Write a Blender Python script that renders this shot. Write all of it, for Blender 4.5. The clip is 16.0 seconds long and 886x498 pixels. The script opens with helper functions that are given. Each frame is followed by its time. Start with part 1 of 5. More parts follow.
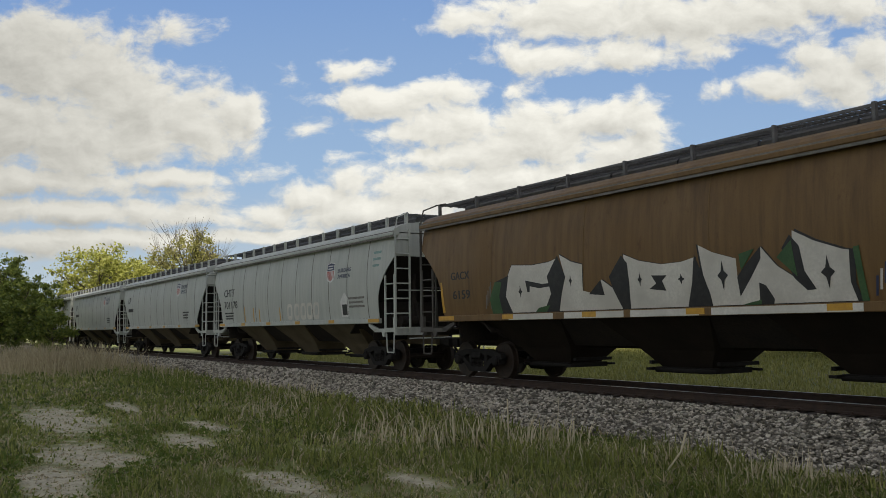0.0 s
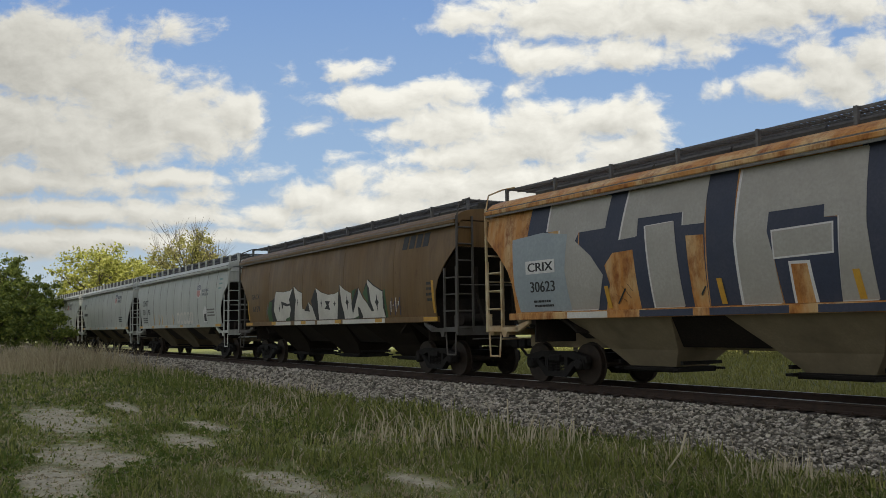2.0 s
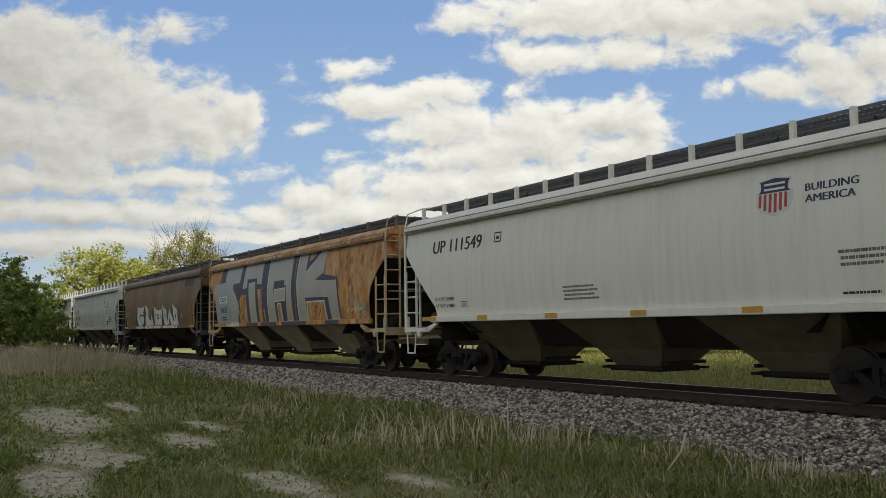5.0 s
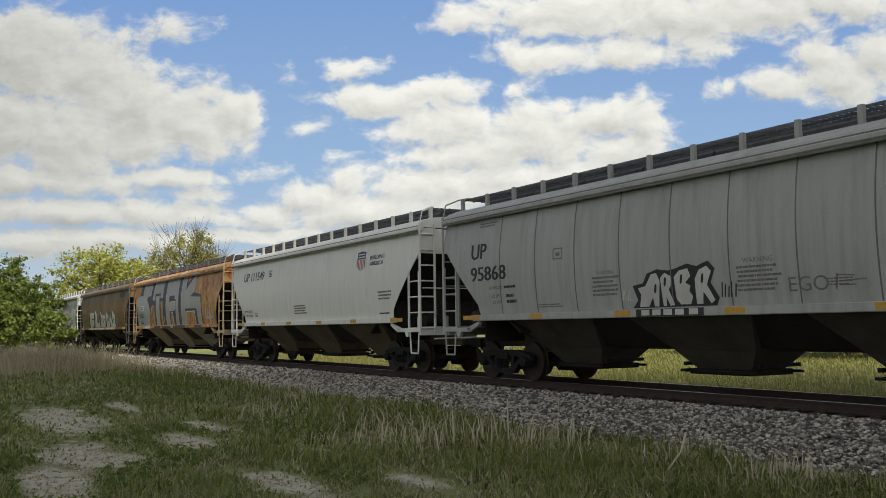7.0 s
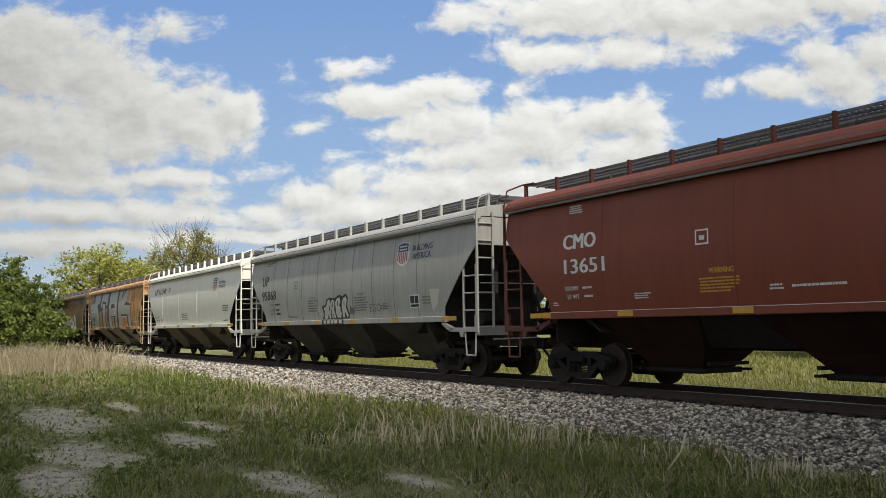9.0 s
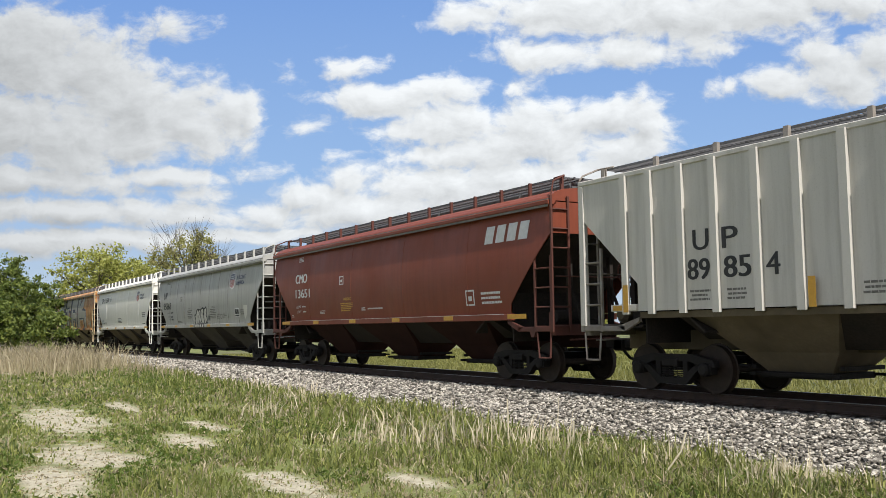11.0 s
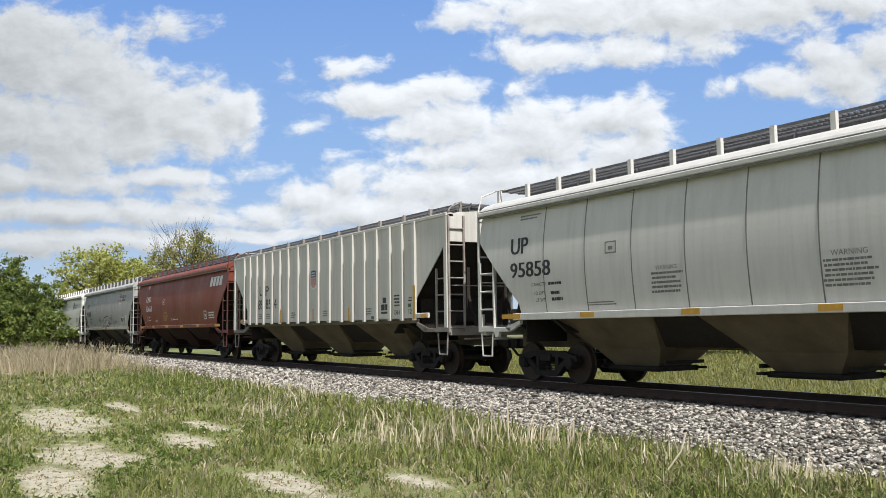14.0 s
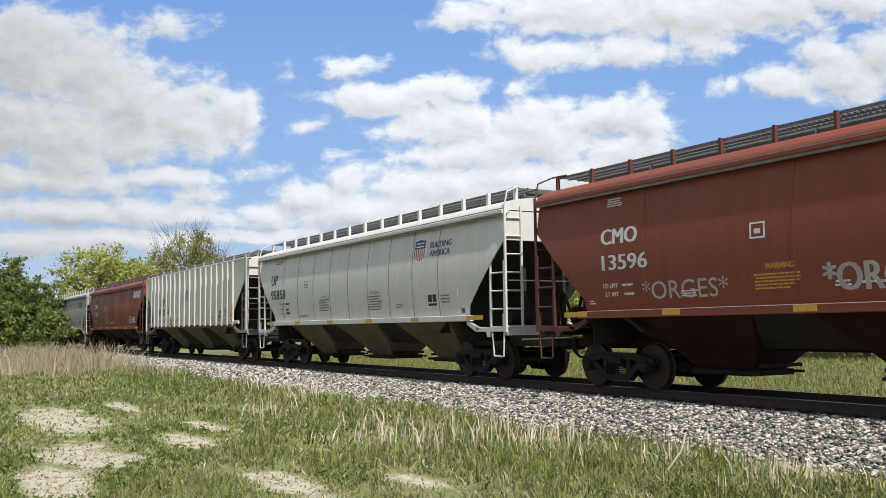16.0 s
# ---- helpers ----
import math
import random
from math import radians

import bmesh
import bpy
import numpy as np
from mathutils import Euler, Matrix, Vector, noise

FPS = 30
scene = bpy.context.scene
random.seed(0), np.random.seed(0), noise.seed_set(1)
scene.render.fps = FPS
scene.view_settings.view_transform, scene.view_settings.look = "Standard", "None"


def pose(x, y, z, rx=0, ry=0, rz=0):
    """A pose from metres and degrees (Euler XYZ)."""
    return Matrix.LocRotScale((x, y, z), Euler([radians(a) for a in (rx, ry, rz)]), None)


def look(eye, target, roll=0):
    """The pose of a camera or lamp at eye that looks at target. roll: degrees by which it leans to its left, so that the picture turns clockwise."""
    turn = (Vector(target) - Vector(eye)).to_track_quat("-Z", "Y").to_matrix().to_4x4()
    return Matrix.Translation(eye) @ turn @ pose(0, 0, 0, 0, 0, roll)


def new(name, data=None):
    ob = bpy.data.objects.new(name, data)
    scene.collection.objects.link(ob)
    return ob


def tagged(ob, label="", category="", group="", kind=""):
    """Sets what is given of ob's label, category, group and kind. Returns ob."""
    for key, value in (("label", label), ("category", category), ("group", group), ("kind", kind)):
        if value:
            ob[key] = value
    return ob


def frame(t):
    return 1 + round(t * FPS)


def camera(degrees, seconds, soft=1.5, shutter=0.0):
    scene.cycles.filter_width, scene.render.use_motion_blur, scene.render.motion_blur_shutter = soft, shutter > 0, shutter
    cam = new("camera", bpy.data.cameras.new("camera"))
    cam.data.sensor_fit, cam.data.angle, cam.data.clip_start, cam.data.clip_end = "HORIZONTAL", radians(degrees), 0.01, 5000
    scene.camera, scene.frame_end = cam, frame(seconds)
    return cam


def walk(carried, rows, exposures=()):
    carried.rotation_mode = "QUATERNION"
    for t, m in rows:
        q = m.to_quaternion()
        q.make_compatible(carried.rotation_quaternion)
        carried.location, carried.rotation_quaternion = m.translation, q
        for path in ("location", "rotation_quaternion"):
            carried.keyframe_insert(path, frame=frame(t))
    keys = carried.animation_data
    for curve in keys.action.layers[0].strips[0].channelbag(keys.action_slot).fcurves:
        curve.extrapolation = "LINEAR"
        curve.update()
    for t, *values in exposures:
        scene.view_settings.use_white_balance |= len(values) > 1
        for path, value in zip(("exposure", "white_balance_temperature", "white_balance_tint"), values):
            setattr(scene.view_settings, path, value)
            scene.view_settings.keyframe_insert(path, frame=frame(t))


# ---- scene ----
# The camera stands still beside the line: x runs along the track, y away across it, z = 0 is the rail head.
cam = camera(51.65, 16.0, soft=0.75)
EYE = (0.0, 0.0, 1.309)
AIM = (-85.5875, 51.0074, 9.8537)
walk(cam, [(0.0, look(EYE, AIM, -0.737)), (16.0, look(EYE, AIM, -0.737))],
     exposures=[(0.0, 0.23, 7080, 10), (4.0, 0.23, 7060, 10), (7.0, 0.22, 6850, 10), (9.0, 0.22, 6700, 11), (11.5, 0.31, 6250, 12), (16.0, 0.32, 6150, 12)])

TRACK = 14.094      # y of the track's centre line
GROUND = -0.70

# ---- light: high sun from the right, grazing the near sides of the cars, under a broken sky ----
SUN_AZ, SUN_EL = radians(-4.0), radians(52.0)   # from +x towards +y
sun_way = Vector((math.cos(SUN_AZ) * math.cos(SUN_EL), math.sin(SUN_AZ) * math.cos(SUN_EL), math.sin(SUN_EL)))
sun_data = bpy.data.lights.new("sun", "SUN")
sun_data.energy, sun_data.angle, sun_data.color = 4.9, radians(1.0), (1.0, 0.95, 0.87)
sun = new("sun", sun_data)
sun.matrix_world = look(sun_way * 60, (0, 0, 0))


def node(nt, kind, **values):
    n = nt.nodes.new(kind)
    for key, value in values.items():
        n.inputs[int(key[1:]) if key[0] == "i" and key[1:].isdigit() else key.replace("_", " ")].default_value = value
    return n


def link(nt, a, b):
    nt.links.new(a, b)


world = bpy.data.worlds.new("sky")
scene.world = world
world.use_nodes = True
wt = world.node_tree
back = wt.nodes["Background"]
sky = wt.nodes.new("ShaderNodeTexSky")
sky.sky_type, sky.sun_disc = "NISHITA", False
sky.sun_elevation, sky.sun_rotation = SUN_EL, math.pi / 2 - SUN_AZ
wco = wt.nodes.new("ShaderNodeTexCoord")
wno = node(wt, "ShaderNodeTexNoise", Scale=3.0, Detail=5.0, Roughness=0.6)
link(wt, wco.outputs["Generated"], wno.inputs["Vector"])
wra = wt.nodes.new("ShaderNodeMapRange")
wra.inputs["From Min"].default_value, wra.inputs["From Max"].default_value = 0.44, 0.6
link(wt, wno.outputs["Fac"], wra.inputs["Value"])
wmi = wt.nodes.new("ShaderNodeMix")
wmi.data_type = "RGBA"
link(wt, wra.outputs["Result"], wmi.inputs["Factor"])
link(wt, sky.outputs["Color"], wmi.inputs["A"])
wmi.inputs["B"].default_value = (9.5, 9.6, 9.8, 1)
link(wt, wmi.outputs["Result"], back.inputs["Color"])
back.inputs["Strength"].default_value = 0.08


# ---- materials ----
def bsdf(name, rough=0.6, metal=0.0):
    m = bpy.data.materials.new(name)
    m.use_nodes = True
    b = m.node_tree.nodes["Principled BSDF"]
    b.inputs["Roughness"].default_value, b.inputs["Metallic"].default_value = rough, metal
    return m, m.node_tree, b


def c4(c):
    return (c[0], c[1], c[2], 1.0)


def mixed(nt, fac, a, b):
    n = nt.nodes.new("ShaderNodeMix")
    n.data_type = "RGBA"
    if fac is not None:
        link(nt, fac, n.inputs["Factor"])
    for sock, v in (("A", a), ("B", b)):
        if isinstance(v, (tuple, list)):
            n.inputs[sock].default_value = c4(v)
        else:
            link(nt, v, n.inputs[sock])
    return n.outputs["Result"]


def ramp(nt, fac, lo, hi):
    n = nt.nodes.new("ShaderNodeMapRange")
    n.inputs["From Min"].default_value, n.inputs["From Max"].default_value = lo, hi
    link(nt, fac, n.inputs["Value"])
    return n.outputs["Result"]


def fbm(nt, scale, detail=4.0, rough=0.55, stretch=(1, 1, 1), space="Object", distort=0.0):
    co = nt.nodes.new("ShaderNodeTexCoord")
    mp = nt.nodes.new("ShaderNodeMapping")
    mp.inputs["Scale"].default_value = stretch
    link(nt, co.outputs[space], mp.inputs["Vector"])
    n = node(nt, "ShaderNodeTexNoise", Scale=scale, Detail=detail, Roughness=rough, Distortion=distort)
    link(nt, mp.outputs["Vector"], n.inputs["Vector"])
    return n.outputs["Fac"]


def relief(nt, b, height, strength=0.3, distance=0.01):
    n = nt.nodes.new("ShaderNodeBump")
    n.inputs["Strength"].default_value, n.inputs["Distance"].default_value = strength, distance
    link(nt, height, n.inputs["Height"])
    link(nt, n.outputs["Normal"], b.inputs["Normal"])


def plain(name, a, b, scale=6.0, rough=0.6, metal=0.0, bump=0.15, lo=0.35, hi=0.65, gloss=0.5):
    """Two close tones broken up by noise at two scales, with fine relief."""
    m, nt, bs = bsdf(name, rough, metal)
    bs.inputs["Specular IOR Level"].default_value = gloss
    big = fbm(nt, scale)
    fine = fbm(nt, scale * 14, 3.0)
    col = mixed(nt, ramp(nt, big, lo, hi), a, b)
    col = mixed(nt, ramp(nt, fine, 0.3, 0.9), col, tuple(x * 0.72 for x in a))
    link(nt, col, bs.inputs["Base Color"])
    relief(nt, bs, fine, bump, 0.004)
    return m


def car_paint(name, base, grime, rust=(0.16, 0.07, 0.03), grime_at=(0.45, 0.75), rust_at=(0.66, 0.74), rough=0.55, runs_at=(5.0, 5.0, 0.35)):
    """Weathered paint: vertical runs of grime, cloudy dirt, rust spots, slightly waved sheet."""
    m, nt, bs = bsdf(name, rough)
    runs = fbm(nt, 1.0, 6.0, 0.62, runs_at)
    cloud = fbm(nt, 0.55, 5.0, 0.6)
    fine = fbm(nt, 38.0, 3.0)
    spots = fbm(nt, 2.6, 8.0, 0.7, (1.6, 1.6, 0.8))
    col = mixed(nt, ramp(nt, runs, *grime_at), base, grime)
    col = mixed(nt, ramp(nt, cloud, 0.4, 0.85), col, tuple(0.55 * (x + y) for x, y in zip(base, grime)))
    col = mixed(nt, ramp(nt, spots, *rust_at), col, rust)
    col = mixed(nt, ramp(nt, fine, 0.55, 1.5), col, tuple(x * 0.6 for x in grime))
    link(nt, col, bs.inputs["Base Color"])
    bs.inputs["Specular IOR Level"].default_value = 0.3
    wave = fbm(nt, 0.9, 2.0, 0.4, (1.0, 1.0, 0.6))
    relief(nt, bs, wave, 0.25, 0.02)
    link(nt, ramp(nt, cloud, -0.4, 1.3), bs.inputs["Roughness"])
    return m


PAINT = {
    "grey": car_paint("grey_car_paint", (0.57, 0.555, 0.51), (0.47, 0.455, 0.41), rust_at=(0.74, 0.84)),
    "slate": car_paint("slate_grey_car_paint", (0.40, 0.395, 0.365), (0.28, 0.275, 0.25), rust_at=(0.76, 0.86)),
    "old_grey": car_paint("weathered_grey_car_paint", (0.45, 0.47, 0.44), (0.33, 0.35, 0.325), rust_at=(0.72, 0.8)),
    "white": car_paint("white_car_paint", (0.75, 0.73, 0.66), (0.64, 0.62, 0.55), rust_at=(0.78, 0.9)),
    "pale": car_paint("pale_grey_ribbed_paint", (0.55, 0.53, 0.48), (0.40, 0.38, 0.335), rust_at=(0.71, 0.8)),
    "brown": car_paint("rust_brown_car_paint", (0.178, 0.105, 0.040), (0.105, 0.060, 0.024), (0.10, 0.05, 0.02), (0.4, 0.7), (0.6, 0.75)),
    "red": car_paint("oxide_red_car_paint", (0.205, 0.052, 0.027), (0.15, 0.040, 0.022), (0.10, 0.030, 0.018), (0.45, 0.8), (0.66, 0.8)),
    "rusty": car_paint("rusted_white_car_paint", (0.60, 0.45, 0.24), (0.47, 0.19, 0.035), (0.24, 0.075, 0.013), (0.36, 0.54), (0.47, 0.66), runs_at=(1.3, 1.3, 0.3)),
}
# underframe tones, set darker than the sides to include the shade beneath
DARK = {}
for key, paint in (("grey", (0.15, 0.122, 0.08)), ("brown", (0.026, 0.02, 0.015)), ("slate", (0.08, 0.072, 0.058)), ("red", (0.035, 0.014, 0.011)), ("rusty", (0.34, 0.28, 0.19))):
    DARK[key] = plain(key + "_shaded_underframe", paint, tuple(x * 0.6 for x in paint), 1.5, 0.85, gloss=0.12)
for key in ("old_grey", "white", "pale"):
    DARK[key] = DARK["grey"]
STEEL = plain("grimy_cast_steel", (0.022, 0.02, 0.019), (0.012, 0.011, 0.01), 5, 0.75, gloss=0.15)
TREAD = plain("wheel_rust", (0.04, 0.027, 0.02), (0.02, 0.015, 0.012), 7, 0.6, 0.1, gloss=0.25)
RAIL_TOP = plain("polished_rail_head", (0.35, 0.34, 0.33), (0.22, 0.2, 0.19), 8, 0.35, 0.9)
RAIL_RUST = plain("rail_rust", (0.055, 0.032, 0.022), (0.03, 0.02, 0.015), 6, 0.85)
GRATE = plain("galvanised_grating", (0.16, 0.16, 0.165), (0.10, 0.10, 0.10), 6, 0.6, 0.3)
TIE = plain("creosoted_tie", (0.06, 0.045, 0.035), (0.035, 0.028, 0.024), 4, 0.9)
BLACK = plain("black_lettering", (0.015, 0.015, 0.017), (0.03, 0.03, 0.03), 9, 0.6)
WHITE = plain("white_lettering", (0.72, 0.72, 0.70), (0.6, 0.6, 0.58), 9, 0.6)
YELLOW = plain("yellow_reflector", (0.62, 0.34, 0.03), (0.48, 0.25, 0.03), 9, 0.45)
RED = plain("red_marking", (0.48, 0.07, 0.05), (0.36, 0.06, 0.05), 9, 0.5)
NAVY = plain("navy_marking", (0.02, 0.03, 0.09), (0.03, 0.04, 0.08), 9, 0.5)
SILVER = plain("silver_spray_paint", (0.42, 0.40, 0.36), (0.35, 0.33, 0.29), 1.2, 0.45, 0.1)
CHALK = plain("chalk_white_spray_paint", (0.68, 0.66, 0.60), (0.50, 0.48, 0.43), 1.5, 0.6)
SPRAY_NAVY = plain("navy_spray_paint", (0.025, 0.035, 0.07), (0.045, 0.05, 0.08), 1.5, 0.55)
SPRAY_GREEN = plain("green_spray_paint", (0.03, 0.09, 0.03), (0.05, 0.12, 0.04), 2, 0.55)
PATCH = plain("blue_grey_repaint", (0.33, 0.38, 0.40), (0.28, 0.33, 0.36), 1.0, 0.5)
# for welds and small print, and for the painted shadow under the eaves
SEAM = plain("weld_and_eave_shadow_grey", (0.14, 0.13, 0.115), (0.22, 0.21, 0.19), 3, 0.7)
TEAL = plain("teal_tag_paint", (0.22, 0.38, 0.36), (0.18, 0.30, 0.28), 3, 0.6)
TAG = plain("worn_tag_paint", (0.46, 0.42, 0.40), (0.34, 0.28, 0.26), 3, 0.6)
GRAVEL = plain("pale_limestone_gravel", (0.52, 0.48, 0.40), (0.30, 0.28, 0.22), 3, 0.95, 0, 0.5)
DIRT = plain("ballast_fines", (0.16, 0.145, 0.12), (0.10, 0.09, 0.075), 4, 0.95, 0, 0.5)
# near-black that puts the shade of car ends and bay recesses into the colour
END_DARK = plain("shaded_end_black", (0.028, 0.025, 0.023), (0.045, 0.036, 0.03), 1.5, 0.85, gloss=0.1)
CREAM = plain("rust_streaked_cream_paint", (0.62, 0.52, 0.34), (0.40, 0.22, 0.09), 3, 0.7)
OXIDE = plain("grimy_oxide_red_steelwork", (0.12, 0.035, 0.022), (0.07, 0.025, 0.017), 3, 0.75)
SOOT = plain("sooty_dark_steelwork", (0.10, 0.095, 0.09), (0.06, 0.05, 0.04), 3, 0.75)
WORN = plain("worn_grey_steelwork", (0.30, 0.28, 0.25), (0.17, 0.13, 0.10), 3, 0.7)
STALK = plain("bleached_stalk", (0.62, 0.55, 0.40), (0.48, 0.41, 0.28), 3, 0.8)


# ---- mesh building ----
class Shape:
    """Collects boxes, prisms, tubes and lathed forms into one mesh."""

    def __init__(self):
        self.v, self.f = [], []

    def add(self, pts, faces):
        n = len(self.v)
        self.v += [tuple(p) for p in pts]
        self.f += [tuple(i + n for i in f) for f in faces]
        return self

    def box(self, x0, x1, y0, y1, z0, z1, c=0.0):
        """A box; with c its upright and lengthwise edges are chamfered."""
        if c <= 0:
            p = [(x, y, z) for x in (x0, x1) for y in (y0, y1) for z in (z0, z1)]
            return self.add(p, [(0, 1, 3, 2), (4, 6, 7, 5), (0, 4, 5, 1), (2, 3, 7, 6), (0, 2, 6, 4), (1, 5, 7, 3)])
        prof = [(y0 + c, z0), (y1 - c, z0), (y1, z0 + c), (y1, z1 - c), (y1 - c, z1), (y0 + c, z1), (y0, z1 - c), (y0, z0 + c)]
        return self.sweep(prof, x0, x1)

    def sweep(self, prof, x0, x1, caps=True):
        """A closed (y, z) outline drawn out along x."""
        n = len(prof)
        p = [(x0, y, z) for y, z in prof] + [(x1, y, z) for y, z in prof]
        f = [(i, (i + 1) % n, n + (i + 1) % n, n + i) for i in range(n)]
        if caps:
            f += [tuple(range(n - 1, -1, -1)), tuple(range(n, 2 * n))]
        return self.add(p, f)

    def slab(self, outline, y0, y1):
        """A closed (x, z) outline drawn out along y."""
        n = len(outline)
        p = [(x, y0, z) for x, z in outline] + [(x, y1, z) for x, z in outline]
        f = [(i, (i + 1) % n, n + (i + 1) % n, n + i) for i in range(n)]
        f += [tuple(range(n - 1, -1, -1)), tuple(range(n, 2 * n))]
        return self.add(p, f)

    def tube(self, a, b, r, n=6, r2=None):
        a, b = Vector(a), Vector(b)
        d = (b - a).normalized()
        s = d.cross(Vector((0.31, 0.2, 0.93)))
        s = (s if s.length > 0.1 else d.cross(Vector((1, 0, 0)))).normalized()
        u = d.cross(s)
        r2 = r if r2 is None else r2
        p = [a + (s * math.cos(k * 2 * math.pi / n) + u * math.sin(k * 2 * math.pi / n)) * r for k in range(n)]
        p += [b + (s * math.cos(k * 2 * math.pi / n) + u * math.sin(k * 2 * math.pi / n)) * r2 for k in range(n)]
        f = [(i, (i + 1) % n, n + (i + 1) % n, n + i) for i in range(n)] + [tuple(range(n - 1, -1, -1)), tuple(range(n, 2 * n))]
        return self.add(p, f)

    def path(self, pts, r, n=6):
        for a, b in zip(pts, pts[1:]):
            self.tube(a, b, r, n)
        return self

    def lathe(self, prof, y, n=28):
        """(radius, y) outline turned about the y axis; closed ends."""
        k = len(prof)
        p = [(r * math.cos(a), y + w, r * math.sin(a)) for a in (2 * math.pi * i / n for i in range(n)) for r, w in prof]
        f = [(i * k + j, i * k + j + 1, (i + 1) % n * k + j + 1, (i + 1) % n * k + j) for i in range(n) for j in range(k - 1)]
        return self.add(p, f)

    def mesh(self, name, material, smooth=False):
        me = bpy.data.meshes.new(name)
        me.from_pydata(self.v, [], self.f)
        me.materials.append(material)
        bm = bmesh.new()
        bm.from_mesh(me)
        bmesh.ops.recalc_face_normals(bm, faces=bm.faces)
        bm.to_mesh(me)
        bm.free()
        if smooth:
            me.shade_smooth()
        me.update()
        return me


def thing(name, label, category, group="", kind=""):
    return tagged(new(name), label, category, group, kind)


def part(name, shape, material, parent, label="", smooth=False, at=None):
    me = shape if isinstance(shape, bpy.types.Mesh) else shape.mesh(name, material, smooth)
    ob = new(name, me)
    ob.parent = parent
    if at is not None:
        ob.matrix_basis = at
    return tagged(ob, label)


def solid(name, shape, material, label, category, kind="", smooth=False):
    return tagged(new(name, shape.mesh(name, material, smooth)), label, category, "", kind)


# ---- the cars' running gear, one set of meshes for all ----
def truck_meshes():
    s = Shape()
    prof = [(0.0, -0.07), (0.40, -0.066), (0.418, -0.07), (0.457, -0.068), (0.460, 0.04), (0.49, 0.05), (0.49, 0.068), (0.44, 0.07), (0.41, 0.02), (0.2, 0.0), (0.13, 0.07), (0.0, 0.07)]
    for side in (-1, 1):
        s.lathe([(r, -side * w) for r, w in prof], side * 0.78)
    s.tube((0, -0.95, 0), (0, 0.95, 0), 0.08, 10)
    wheels = s.mesh("wheelset", TREAD, False)
    f = Shape()
    # upper arm, lower tension bar and columns leave the openings of a cast side frame
    f.slab([(-1.12, 0.50), (-1.08, 0.63), (-0.55, 0.74), (0.55, 0.74), (1.08, 0.63), (1.12, 0.50), (0.72, 0.52), (0.5, 0.60), (-0.5, 0.60), (-0.72, 0.52)], -0.07, 0.07)
    f.slab([(-0.80, 0.53), (-0.62, 0.53), (-0.26, 0.28), (0.26, 0.28), (0.62, 0.53), (0.80, 0.53), (0.38, 0.16), (-0.38, 0.16)], -0.08, 0.08)
    f.box(-0.42, -0.30, -0.06, 0.06, 0.27, 0.61)
    f.box(0.30, 0.42, -0.06, 0.06, 0.27, 0.61)
    for x in (-0.89, 0.89):
        f.box(x - 0.15, x + 0.15, -0.10, 0.08, 0.36, 0.56, 0.02)
        f.lathe([(0.0, -0.17), (0.09, -0.17), (0.13, -0.14), (0.13, 0.0)], 0.0, 12)
        n = 12 * 4
        f.v[-n:] = [(a + x, b, c + 0.457) for a, b, c in f.v[-n:]]
    frame_mesh = f.mesh("side_frame", STEEL)
    k = Shape()
    for x in (-0.2, 0.0, 0.2):
        for j in range(6):
            k.tube((x, 0, 0.285 + j * 0.035), (x, 0, 0.305 + j * 0.035), 0.085, 8)
    springs = k.mesh("spring_group", STEEL)
    b = Shape().box(-0.2, 0.2, -1.12, 1.12, 0.50, 0.66, 0.03)
    bolster = b.mesh("truck", STEEL)
    g = Shape().box(-0.05, 0.05, -0.85, 0.85, 0.40, 0.47).box(-0.03, 0.03, -0.12, 0.12, 0.38, 0.60)
    for y in (-0.75, 0.75):
        g.slab([(-0.06, 0.26), (0.06, 0.26), (0.09, 0.62), (-0.03, 0.62)], y - 0.05, y + 0.05)
    brake = g.mesh("brake_beam", STEEL)
    return wheels, frame_mesh, springs, bolster, brake


WHEELSET, SIDE_FRAME, SPRINGS, BOLSTER, BRAKE = truck_meshes()
AXLES = []


def truck(parent, x):
    t = part("truck", BOLSTER, None, parent, "grimy cast steel truck bolster", at=pose(x, 0, 0))
    for side in (-1, 1):
        part("side_frame", SIDE_FRAME, None, t, at=pose(0, side * 1.0, 0, 0, 0, 0 if side < 0 else 180))
        part("spring_group", SPRINGS, None, t, at=pose(0, side * 1.0, 0))
    for x2 in (-0.89, 0.89):
        AXLES.append((part("wheelset", WHEELSET, None, t, "rusty steel wheels on an axle", at=pose(x2, 0, 0.457)), x2))
    part("brake_beam", BRAKE, None, t, at=pose(0.36, 0, 0))
    part("brake_beam", BRAKE, None, t, at=pose(-0.36, 0, 0, 0, 0, 180))


W = 1.60            # half the width of a car
SILL, EAVE = 1.62, 4.08


def cut(style, length, eave):
    """The (x, z) outline of a side sheet: full length at the eave, cut away over the trucks."""
    if style == "diag":
        end = [(0.0, 3.42), (1.62, 1.86), (1.68, SILL)]
    elif style == "round":
        end = [(0.0, 3.45), (0.55, 3.02), (0.92, 2.62), (1.08, 2.3), (1.12, 2.0), (1.13, SILL)]
    else:
        end = [(0.0, 3.62), (1.72, 2.12), (1.72, 1.58)]
    left = [(x, z) for x, z in end]
    right = [(length - x, z) for x, z in reversed(end)]
    return [(0.0, eave)] + left + right + [(length, eave)]


def tuck(z):
    """How far the bellied side of a car lies inside its widest line at height z."""
    return 0.15 * ((z - 2.72) / 1.36) ** 2 if z > 2.72 else 0.085 * ((2.72 - z) / 1.1) ** 2


